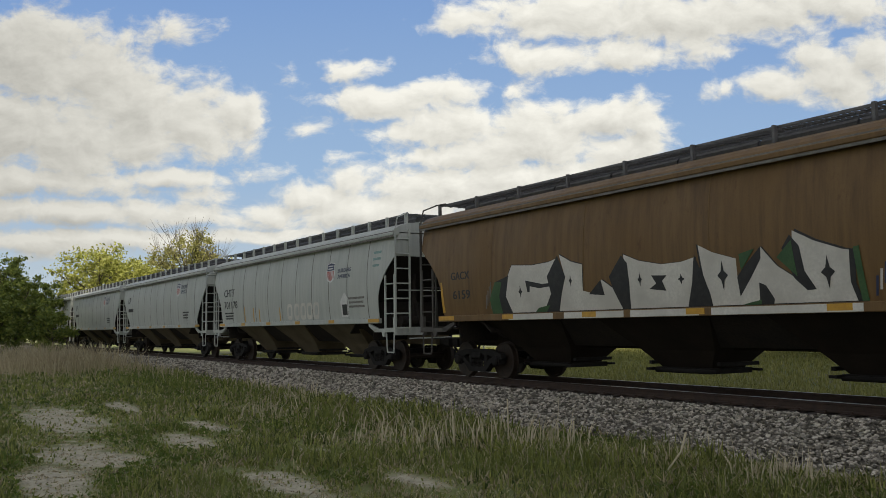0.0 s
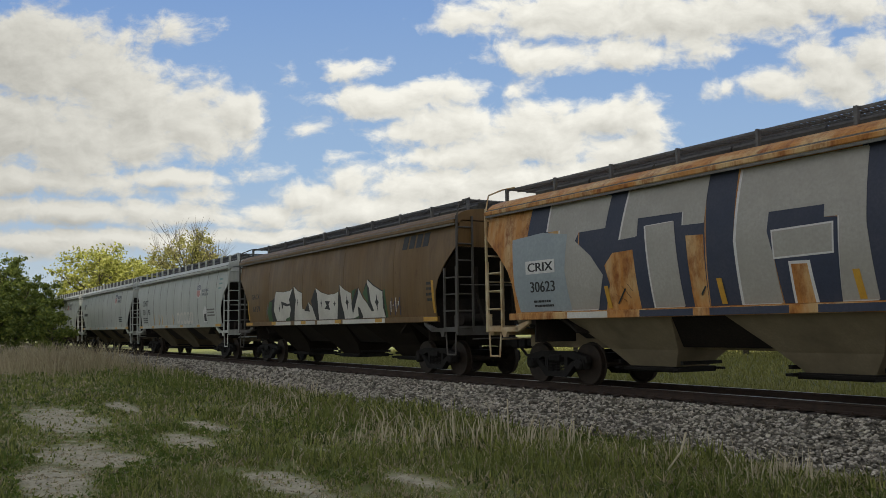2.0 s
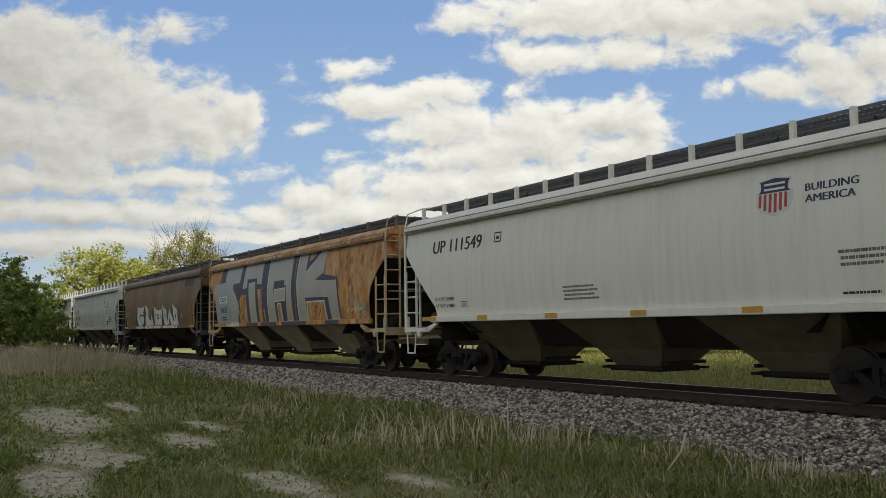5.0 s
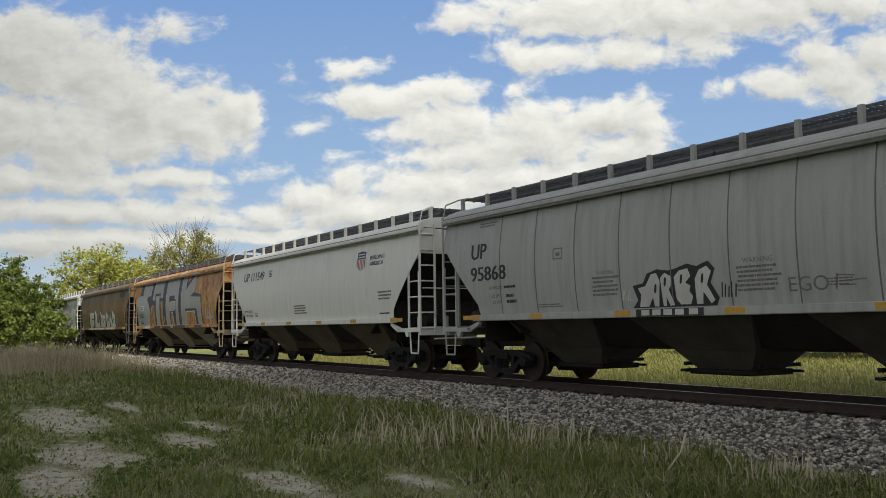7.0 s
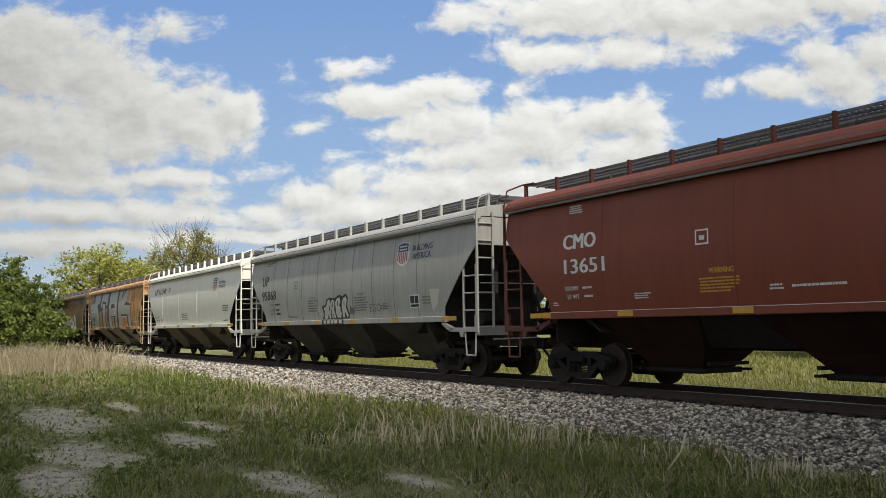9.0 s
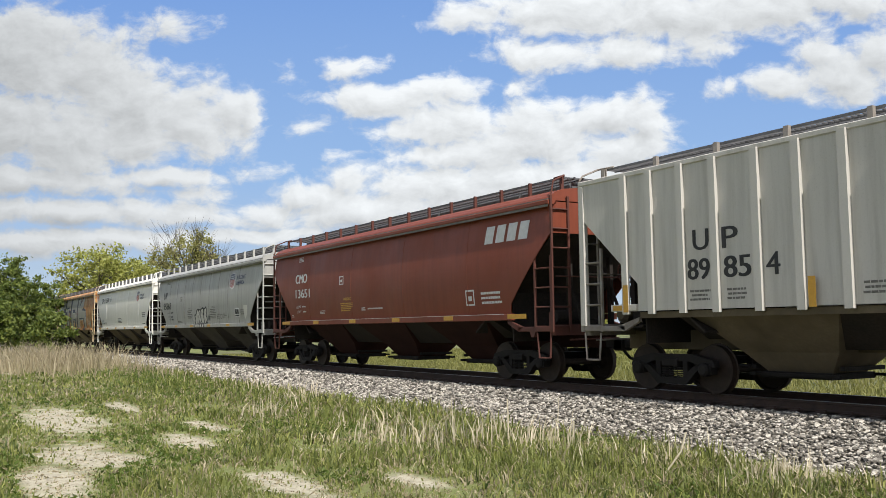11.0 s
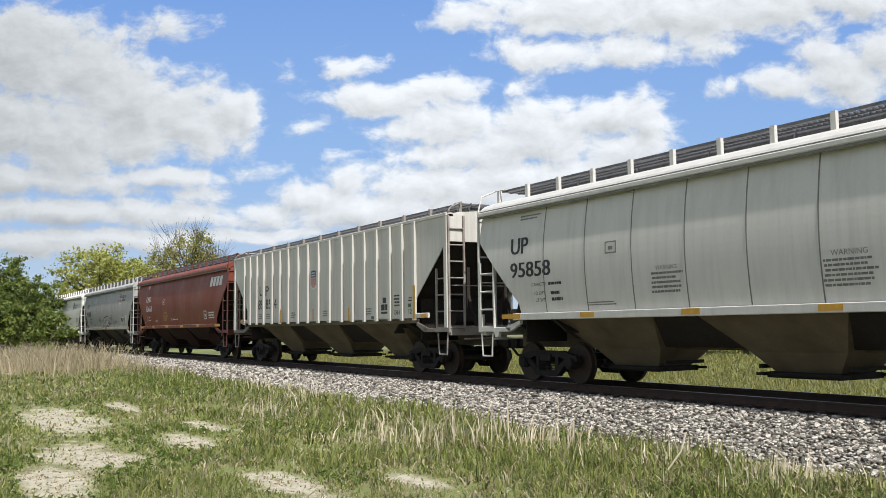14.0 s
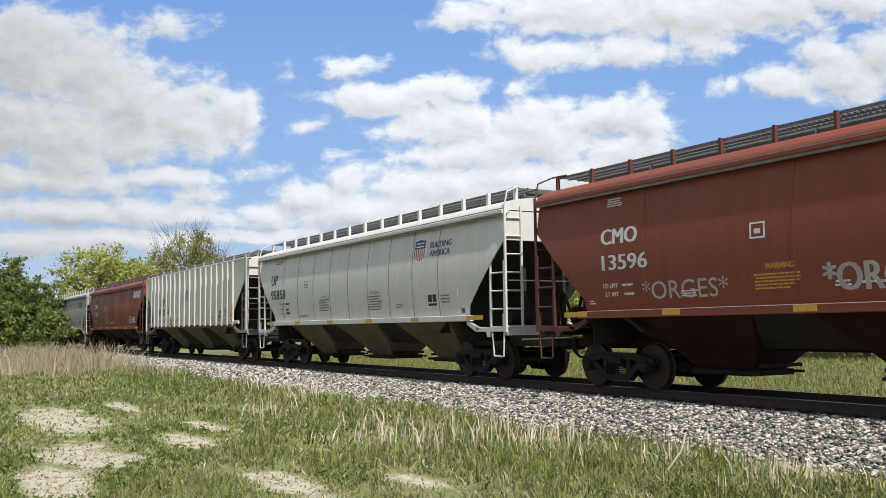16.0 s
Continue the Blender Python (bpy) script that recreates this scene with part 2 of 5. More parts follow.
def belly(car):
    """Bend the flat side sheets, and all that is painted on them, to the belly of the car."""
    still = ("ladder", "end_panel", "corner_rail", "roof", "slope_sheet", "end_post", "grab_iron", "drip_flange", "top_chord", "side_sill", "weld_seam")
    todo = list(car.children)
    while todo:
        ob = todo.pop()
        todo += list(ob.children)
        if ob.name.split(".")[0] in still or ob.type != "MESH":
            continue
        co = np.array([v.co[:] for v in ob.data.vertices])
        lo, hi = co[:, 2].min(), co[:, 2].max()
        if np.abs(co[:, 1]).min() < W - 0.021 or np.abs(co[:, 1]).max() > W + 0.03 or hi < SILL or ob.matrix_basis.translation.length > 0:
            continue
        bm = bmesh.new()
        bm.from_mesh(ob.data)
        bmesh.ops.triangulate(bm, faces=[f for f in bm.faces if len(f.verts) > 4])
        for i in range(17):
            z = 1.70 + i * 0.15
            if lo + 0.01 < z < hi - 0.01:
                bmesh.ops.bisect_plane(bm, geom=bm.verts[:] + bm.edges[:] + bm.faces[:], plane_co=(0, 0, z), plane_no=(0, 0, 1))
        for v in bm.verts:
            v.co.y -= math.copysign(tuck(v.co.z), v.co.y)
        bm.to_mesh(ob.data)
        bm.free()


def cut_ok(style, x, length):
    return 1.75 < x < length - 1.75


def ladder(x, near, far, z0, z1, step=0.44, r=0.022, axis="y", y=-W):
    """A ladder from z0 to z1: across the car's end (axis y) or along its side (axis x)."""
    s = Shape()
    pt = (lambda k, z: (x, k, z)) if axis == "y" else (lambda k, z: (k, y, z))
    for k in (near, far):
        q = pt(k, 0)
        s.box(q[0] - 0.025, q[0] + 0.025, q[1] - 0.025, q[1] + 0.025, z0, z1)
    z = z0 + 0.12
    while z < z1:
        s.tube(pt(near, z), pt(far, z), r)
        z += step
    return s


RIBS = (1.42, 2.14, 2.96, 3.77, 4.71, 5.55, 6.41, 7.38, 8.31, 9.25, 10.21, 11.18, 12.02, 12.88, 13.73, 14.6, 15.36, 16.1)


def hopper_car(label, u0, length, style, key, bays=3, posts=1.23, board_z=4.74, ribs=False, trim=None, eave=EAVE):
    """One covered hopper, its x from 0 (front corner) to length, the near side at y = -W."""
    car = thing("hopper_car", label, "freight car", "freight cars of the train")
    car.location = (u0, TRACK, 0)
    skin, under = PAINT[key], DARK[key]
    trim = skin if trim is None else trim
    L = length
    outline = cut(style, L, eave)
    for side in (-1, 1):
        part("side_sheet", Shape().slab(outline, side * W, side * (W - 0.02)), skin, car)
    bottom = [p for p in outline if p[1] < 1.9]
    a, b = bottom[0][0], bottom[-1][0]
    a, b = min(p[0] for p in bottom), max(p[0] for p in bottom)
    for side in (-1, 1):
        s = Shape()
        if style == "rib":
            s.box(a, b, side * (W - 0.05), side * (W - 0.12), 1.44, 1.56)
        else:
            y0, y1 = sorted((side * (W + 0.035), side * (W - 0.1)))
            s.box(a - 0.12, b + 0.12, y0, y1, 1.46, 1.615, 0.012)
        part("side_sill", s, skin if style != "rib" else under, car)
        # eave chord
        y0, y1 = sorted((side * (W + 0.03), side * (W - 0.2)))
        part("top_chord", Shape().box(0, L, y0, y1, eave - 0.03, eave + 0.07, 0.015), skin, car)
    if style != "rib":
        # added dark strip stands for the shadow that the eave chord casts
        part("drip_flange", Shape().box(0.03, L - 0.03, -W - 0.012, -W - 0.001, eave - 0.085, eave - 0.032), SEAM, car, "dark strip painted as the shadow line under the eave")
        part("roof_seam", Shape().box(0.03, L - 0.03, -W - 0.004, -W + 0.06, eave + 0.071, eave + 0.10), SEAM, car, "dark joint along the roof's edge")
    if style == "rib":
        roof = [(-W + 0.03, eave + 0.03), (-1.2, eave + 0.10), (-0.6, eave + 0.15), (0, eave + 0.17), (0.6, eave + 0.15), (1.2, eave + 0.10), (W - 0.03, eave + 0.03)]
    else:
        roof = [(-W + 0.02, eave + 0.06), (-1.52, eave + 0.16), (-1.40, eave + 0.25), (-1.15, eave + 0.34), (-0.7, 4.47), (0, 4.5), (0.7, 4.47), (1.15, eave + 0.34), (1.40, eave + 0.25), (1.52, eave + 0.16), (W - 0.02, eave + 0.06)]
    part("roof", Shape().sweep(roof, 0.02, L - 0.02), skin, car)
    # hatch covers get the dark grating colour in place of shade, not the car's paint
    for i in range(8):
        s = Shape()
        x0 = 0.6 + i * (L - 1.2) / 8
        s.box(x0 + 0.03, x0 + (L - 1.2) / 8 - 0.03, -0.50, 0.50, 4.46, 4.69, 0.05)
        part("roof_hatch", s, GRATE, car, "hatch cover coloured dark for the shade behind the walkway")
    zc = outline[1][1]
    for end, sx in ((0.0, 1), (L, -1)):
        half = [(W - 0.024 - (tuck(z) if style != "rib" else 0.0), z) for z in (zc - 0.02 + (eave + 0.05 - zc) * k / 6 for k in range(7))]
        part("end_panel", Shape().sweep(half + [(-y, z) for y, z in reversed(half)], *sorted((end, end + sx * 0.03))), skin, car)
        x1 = end + sx * 3.3
        # END_DARK paints in the shade beneath the end panel's overhang
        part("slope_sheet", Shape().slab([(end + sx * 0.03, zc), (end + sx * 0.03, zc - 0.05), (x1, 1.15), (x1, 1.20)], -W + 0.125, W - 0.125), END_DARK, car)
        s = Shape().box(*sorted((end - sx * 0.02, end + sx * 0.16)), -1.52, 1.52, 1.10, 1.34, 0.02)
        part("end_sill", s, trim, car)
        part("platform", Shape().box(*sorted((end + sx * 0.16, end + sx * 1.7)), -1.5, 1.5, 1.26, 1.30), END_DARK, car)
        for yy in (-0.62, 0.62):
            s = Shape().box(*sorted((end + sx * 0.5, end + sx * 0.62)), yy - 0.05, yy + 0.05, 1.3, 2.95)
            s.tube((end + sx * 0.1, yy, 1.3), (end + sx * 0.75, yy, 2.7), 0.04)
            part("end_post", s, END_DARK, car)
        for side in (-1, 1):
            yy = side * (W - 0.03)
            part("ladder", ladder(end - sx * 0.03, yy, yy - side * 0.48, 1.18, min(eave + 0.16, 4.3)), trim, car)
            k = end + sx * 0.62
            part("ladder", ladder(0, end + sx * 0.02, k, 1.18, 2.9, 0.44, 0.02, "x", yy), trim, car)
            s = Shape()
            s.path([(end + sx * 0.06, yy, 1.15), (end + sx * 0.10, yy, 0.60), (end + sx * 0.50, yy, 0.60), (end + sx * 0.56, yy, 1.15)], 0.022)
            part("stirrup_step", s, trim, car)
            y0, y1 = sorted((yy + side * 0.02, yy - side * 0.06))
            s = Shape().box(*sorted((end + sx * 0.0, end + sx * 1.30)), y0, y1, 1.19, 1.30, 0.012)
            s.slab([(end + sx * 1.10, 1.29), (end + sx * 1.72, 1.46), (end + sx * 1.72, 1.38), (end + sx * 1.30, 1.195)], y0, y1)
            s.box(*sorted((end + sx * 0.0, end + sx * 0.10)), y0, y1, 1.30, 1.62)
            if style != "rib":
                s.slab([(end + sx * 0.62, 1.20), (end + sx * 0.84, 1.20), (end + sx * 0.78, 1.06), (end + sx * 0.68, 1.06)], y0, y1)
            part("sill_bracket", s, trim, car)
        s = Shape().path([(end - sx * 0.08, -1.15, 1.0), (end - sx * 0.10, 0.25, 1.02), (end - sx * 0.10, 0.45, 0.9)], 0.02)
        s.path([(end - sx * 0.06, -1.5, 2.42), (end - sx * 0.06, 1.5, 2.42)], 0.016)
        part("grab_iron", s, trim, car)
        s = Shape().box(*sorted((end + sx * 0.1, end - sx * 0.45)), -0.10, 0.10, 0.80, 0.98, 0.03)
        s.box(*sorted((end - sx * 0.42, end - sx * 0.69)), -0.17, 0.14, 0.74, 1.02, 0.05)
        s.path([(end + sx * 0.0, 0.35, 0.86), (end - sx * 0.3, 0.42, 0.55), (end - sx * 0.62, 0.40, 0.52)], 0.035)
        part("coupler", s, STEEL, car, "rusty knuckle coupler with air hose")
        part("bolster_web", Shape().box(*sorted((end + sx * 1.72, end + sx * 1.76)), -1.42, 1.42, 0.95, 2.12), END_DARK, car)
        truck(car, end + sx * 2.02)
    s = Shape().tube((0.55, -0.95, 1.55), (0.55, 0.25, 1.55), 0.2, 12).tube((0.55, -1.02, 1.55), (0.55, -0.95, 1.55), 0.12, 12, 0.2).tube((0.55, 0.25, 1.55), (0.55, 0.32, 1.55), 0.2, 12, 0.12)
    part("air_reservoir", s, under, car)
    part("valve_box", Shape().box(0.62, 1.0, -0.85, -0.45, 1.32, 1.72, 0.05).box(0.7, 0.95, -0.4, 0.3, 1.32, 1.95, 0.04), END_DARK, car)
    s = Shape().tube((L - 0.55, -1.1, 1.52), (L - 0.55, -0.4, 1.52), 0.16, 12)
    s.path([(L - 0.5, -0.4, 1.5), (L - 0.3, 0.0, 1.45), (L - 0.2, 0.1, 1.2)], 0.025)
    part("brake_cylinder", s, END_DARK, car)
    s = Shape()
    ring = [(L + 0.10, 0.55 + 0.26 * math.cos(a), 2.55 + 0.26 * math.sin(a)) for a in (2 * math.pi * i / 14 for i in range(15))]
    s.path(ring, 0.02)
    for i in range(0, 14, 3):
        s.tube((L + 0.08, 0.55, 2.55), ring[i], 0.014)
    s.tube((L + 0.10, 0.55, 2.55), (L - 0.1, 0.55, 2.55), 0.03)
    part("hand_brake_wheel", s, trim, car)
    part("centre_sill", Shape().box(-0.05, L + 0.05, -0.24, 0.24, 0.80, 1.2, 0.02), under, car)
    # hopper bays
    step = 4.35 * L / 17.6
    x0 = L / 2 - bays * step / 2
    for i in range(bays):
        c = x0 + (i + 0.5) * step
        h = step / 2
        s = Shape()
        rings = ((1.62, W - 0.07, 1.54), (1.0, 0.72, 0.80), (0.66, 0.45, 0.44))
        pts = [(c + sx * hx, sy * hy, z) for hx, hy, z in rings for sx, sy in ((-1, -1), (1, -1), (1, 1), (-1, 1))]
        faces = [(4 * r + i, 4 * r + (i + 1) % 4, 4 * r + 4 + (i + 1) % 4, 4 * r + 4 + i) for r in (0, 1) for i in range(4)]
        s.add(pts, faces + [(8, 9, 10, 11), (0, 3, 2, 1)])
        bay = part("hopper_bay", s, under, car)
        g = 0.74
        s = Shape().box(c - g, c + g, -0.6, 0.6, 0.34, 0.45, 0.02)
        s.box(c - g - 0.2, c + g + 0.2, -0.66, -0.58, 0.38, 0.43).box(c - g - 0.2, c + g + 0.2, 0.58, 0.66, 0.38, 0.43)
        for hx in (c - g - 0.22, c + g + 0.14):
            s.box(hx, hx + 0.08, -0.55, 0.55, 0.50, 0.57)
        s.tube((c - 0.7, -0.8, 0.42), (c - 0.7, 0.8, 0.42), 0.03)
        part("outlet_gate", s, STEEL, bay)
    # saddles between the bays and out to the trucks, near-black for the shade there
    for i in range(bays + 1):
        a, b = x0 + (i - 0.5) * step + 0.9, x0 + (i + 0.5) * step - 0.9
        low = 0.86
        if i in (0, bays):
            a, b, low = max(a, 2.6), min(b, L - 2.6), 1.02
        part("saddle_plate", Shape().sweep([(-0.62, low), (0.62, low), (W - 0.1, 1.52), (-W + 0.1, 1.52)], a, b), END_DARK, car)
    # roof walk
    edge = 1.02
    s = Shape()
    for side in (-1, 1):
        for yy in (edge, edge - 0.3, edge - 0.57):
            y0, y1 = sorted((side * yy, side * (yy - 0.03)))
            s.box(0.15, L - 0.15, y0, y1, board_z - 0.05, board_z)
        n = int((L - 0.3) / 0.11)
        for i in range(n):
            x = 0.15 + (i + 0.5) * (L - 0.3) / n
            y0, y1 = sorted((side * (edge - 0.03), side * (edge - 0.54)))
            s.box(x - 0.012, x + 0.012, y0, y1, board_z - 0.035, board_z - 0.008)
    for x in (0.15, L - 0.15 - 0.55):
        for j in range(6):
            s.box(x + j * 0.1, x + j * 0.1 + 0.03, -edge + 0.57, edge - 0.57, board_z - 0.04, board_z - 0.008)
    part("roof_walk", s, GRATE, car, "dark steel grating walkway")
    n = max(2, round(L / posts))
    pw = 0.05 if key in ("grey", "white", "old_grey", "pale", "slate") else 0.03
    s_mesh = Shape().box(-pw, pw, -0.04, 0.04, 0, board_z + 0.005 - 4.34).mesh("walk_post", trim if pw > 0.04 or key == "red" else GRATE)
    for i in range(n + 1):
        x = 0.2 + i * (L - 0.4) / n
        for side in (-1, 1):
            part("walk_post", s_mesh, None, car, at=pose(x, side * (edge + 0.045), 4.34))
    for end, sx in ((0.0, 1), (L, -1)):
        for side in (-1, 1):
            s = Shape()
            s.path([(end - sx * 0.03, side * (W - 0.03), eave + 0.1), (end - sx * 0.02, side * (W - 0.12), board_z - 0.16), (end + sx * 0.05, side * 1.1, board_z), (end + sx * 0.5, side * 1.05, board_z)], 0.02)
            part("corner_rail", s, trim, car)
    if ribs:
        for end, sx in ((0.0, 1), (L, -1)):
            for side in (-1, 1):
                y0, y1 = sorted((side * (W + 0.03), side * (W - 0.09)))
                part("corner_post", Shape().box(*sorted((end, end + sx * 0.14)), y0, y1, 1.30, eave - 0.031, 0.015), skin, car)
                y0, y1 = sorted((side * (W + 0.05), side * (W - 0.02)))
                arm = part("push_bar", Shape().box(*sorted((end + sx * 0.98, end + sx * 1.72)), y0, y1, 1.58, 1.72, 0.02), skin, car)
                y0, y1 = sorted((side * (W + 0.055), side * (W + 0.051)))
                part("reflector", Shape().box(*sorted((end + sx * 1.05, end + sx * 1.35)), y0, y1, 1.60, 1.70), YELLOW, arm)
        rib = Shape().slab([(-0.075, 1.52), (0.075, 1.52), (0.075, eave), (-0.075, eave)], -0.075, 0.0).mesh("rib", skin)
        for x in RIBS:
            for side in (-1, 1):
                part("rib", rib, None, car, at=pose(x, side * W, 0, 0, 0, 0 if side < 0 else 180))
    else:
        # upright welds between the side sheets
        seam = Shape()
        for i in range(16):
            z0, z1 = (SILL + (eave - 0.04 - SILL) * k / 16 for k in (i, i + 1))
            seam.slab([(-0.012, z0), (0.012, z0), (0.012, z1), (-0.012, z1)], -0.006, 0.004)
            seam.v[-8:] = [(x, y + tuck(z), z) for x, y, z in seam.v[-8:]]
        seam = seam.mesh("weld_seam", SEAM if key in ("grey", "old_grey", "slate") else skin)
        if key in ("grey", "old_grey", "slate"):
            spots = [1.34] + [2.68 + i * 1.43 * (L / 17.2) for i in range(10)]
        else:
            spots = [L * (i + 1) / 5 for i in range(4)]
        for x in spots:
            if cut_ok(style, x, L):
                part("weld_seam", seam, None, car, at=pose(x, -W, 0))
    return car


# ---- ground, line and distance ----
def ground_z(x, y):
    """Height of the earth: level beside the line, rising a little into the distance on the near side."""
    t = min(max((-x - 18.0) / 30.0, 0.0), 1.0)
    t = t * t * (3 - 2 * t)
    near = min(max((12.0 - y) / 3.0, 0.0), 1.0)
    return GROUND + 0.22 * t * near + 0.05 * noise.noise((x * 0.35, y * 0.35, 0.0)) * near


BARE = [(-22.6, 3.3, 3.6, 0.80), (-16.0, 2.7, 1.9, 0.7), (-13.6, 1.9, 1.6, 0.5), (-25.4, 5.2, 1.6, 0.35), (-17.0, 4.65, 1.5, 0.42), (-19.2, 5.65, 1.4, 0.32),
        (-14.4, 6.0, 0.8, 0.26), (-10.8, 5.9, 0.9, 0.24), (-11.4, 4.4, 1.2, 0.42), (-46.0, 4.2, 3.0, 0.45), (-10.0, 10.7, 1.2, 0.26), (-8.6, 10.8, 0.9, 0.22)]


def bare(x, y):
    """1 on the sandy patches, 0 in the grass."""
    best = -1.0
    wob = 0.38 * noise.noise((x * 0.7, y * 1.3, 3.0)) + 0.36 * noise.noise((x * 2.2, y * 3.6, 7.0)) + 0.3 * noise.noise((x * 6.0, y * 9.0, 2.0))
    for cx, cy, rx, ry in BARE:
        d = 1.0 - math.hypot((x - cx) / rx, (y - cy) / ry) + wob
        best = max(best, d)
    return best


def earth_material():
    m, nt, b = bsdf("field_earth", 0.95)
    big = fbm(nt, 0.05, 5.0, 0.6)
    mid = fbm(nt, 0.6, 6.0, 0.65)
    fine = fbm(nt, 9.0, 6.0, 0.7)
    grass = mixed(nt, ramp(nt, mid, 0.35, 0.65), (0.06, 0.085, 0.02), (0.15, 0.135, 0.06))
    grass = mixed(nt, ramp(nt, big, 0.4, 0.6), grass, (0.16, 0.185, 0.05))
    sand = mixed(nt, ramp(nt, fine, 0.3, 0.7), (0.46, 0.42, 0.31), (0.31, 0.28, 0.20))
    at = nt.nodes.new("ShaderNodeAttribute")
    at.attribute_name = "sand"
    col = mixed(nt, at.outputs["Fac"], grass, sand)
    col = mixed(nt, ramp(nt, fine, 0.5, 0.95), col, (0.09, 0.08, 0.05))
    link(nt, col, b.inputs["Base Color"])
    relief(nt, b, fine, 0.6, 0.05)
    return m


EARTH = earth_material()


def ground():
    xs = sorted(set([-4000, -2500, -1500, -900, -500, -300, -200, -140] + [-100 + i * 2.5 for i in range(16)] + [-60 + i * 0.22 for i in range(300)] + [7 + i * 8 for i in range(6)] + [100, 300, 900, 2500, 4000]))
    ys = sorted(set([-4000, -1500, -400, -120, -40, -20, -10] + [-5 + i * 0.22 for i in range(92)] + [16, 18, 21, 25, 30, 40, 60, 100, 200, 500, 1500, 4000]))
    nx, ny = len(xs), len(ys)
    v = [(x, y, ground_z(x, y) if -120 < x < 60 and -30 < y < 14 else GROUND) for x in xs for y in ys]
    f = [(i * ny + j, (i + 1) * ny + j, (i + 1) * ny + j + 1, i * ny + j + 1) for i in range(nx - 1) for j in range(ny - 1)]
    me = bpy.data.meshes.new("ground")
    me.from_pydata(v, [], f)
    me.materials.append(EARTH)
    at = me.attributes.new("sand", "FLOAT", "POINT")
    at.data.foreach_set("value", [min(max(bare(p[0], p[1]) * 5.0, 0.0), 1.0) if -60 < p[0] < 6 and -6 < p[1] < 13 else 0.0 for p in v])
    me.shade_smooth()
    tagged(new("ground", me), "green spring grassland with bare sandy patches beside the railway", "ground", "", "structure")


ground()


def ballast_material():
    m, nt, b = bsdf("crushed_limestone", 0.9)
    g = nt.nodes.new("ShaderNodeNewGeometry")
    rnd = g.outputs["Random Per Island"]
    fine = fbm(nt, 30.0, 4.0)
    col = mixed(nt, ramp(nt, rnd, 0.25, 0.8), (0.075, 0.07, 0.06), (0.62, 0.58, 0.50))
    col = mixed(nt, ramp(nt, fine, 0.3, 0.9), col, (0.24, 0.21, 0.17))
    link(nt, col, b.inputs["Base Color"])
    relief(nt, b, fine, 0.4, 0.01)
    return m


BALLAST = ballast_material()


def bed_z(y):
    """Top of the ballast across the line."""
    d = abs(y - TRACK)
    if d < 1.55:
        return -0.20
    return -0.20 - (d - 1.55) / (3.15 - 1.55) * 0.52


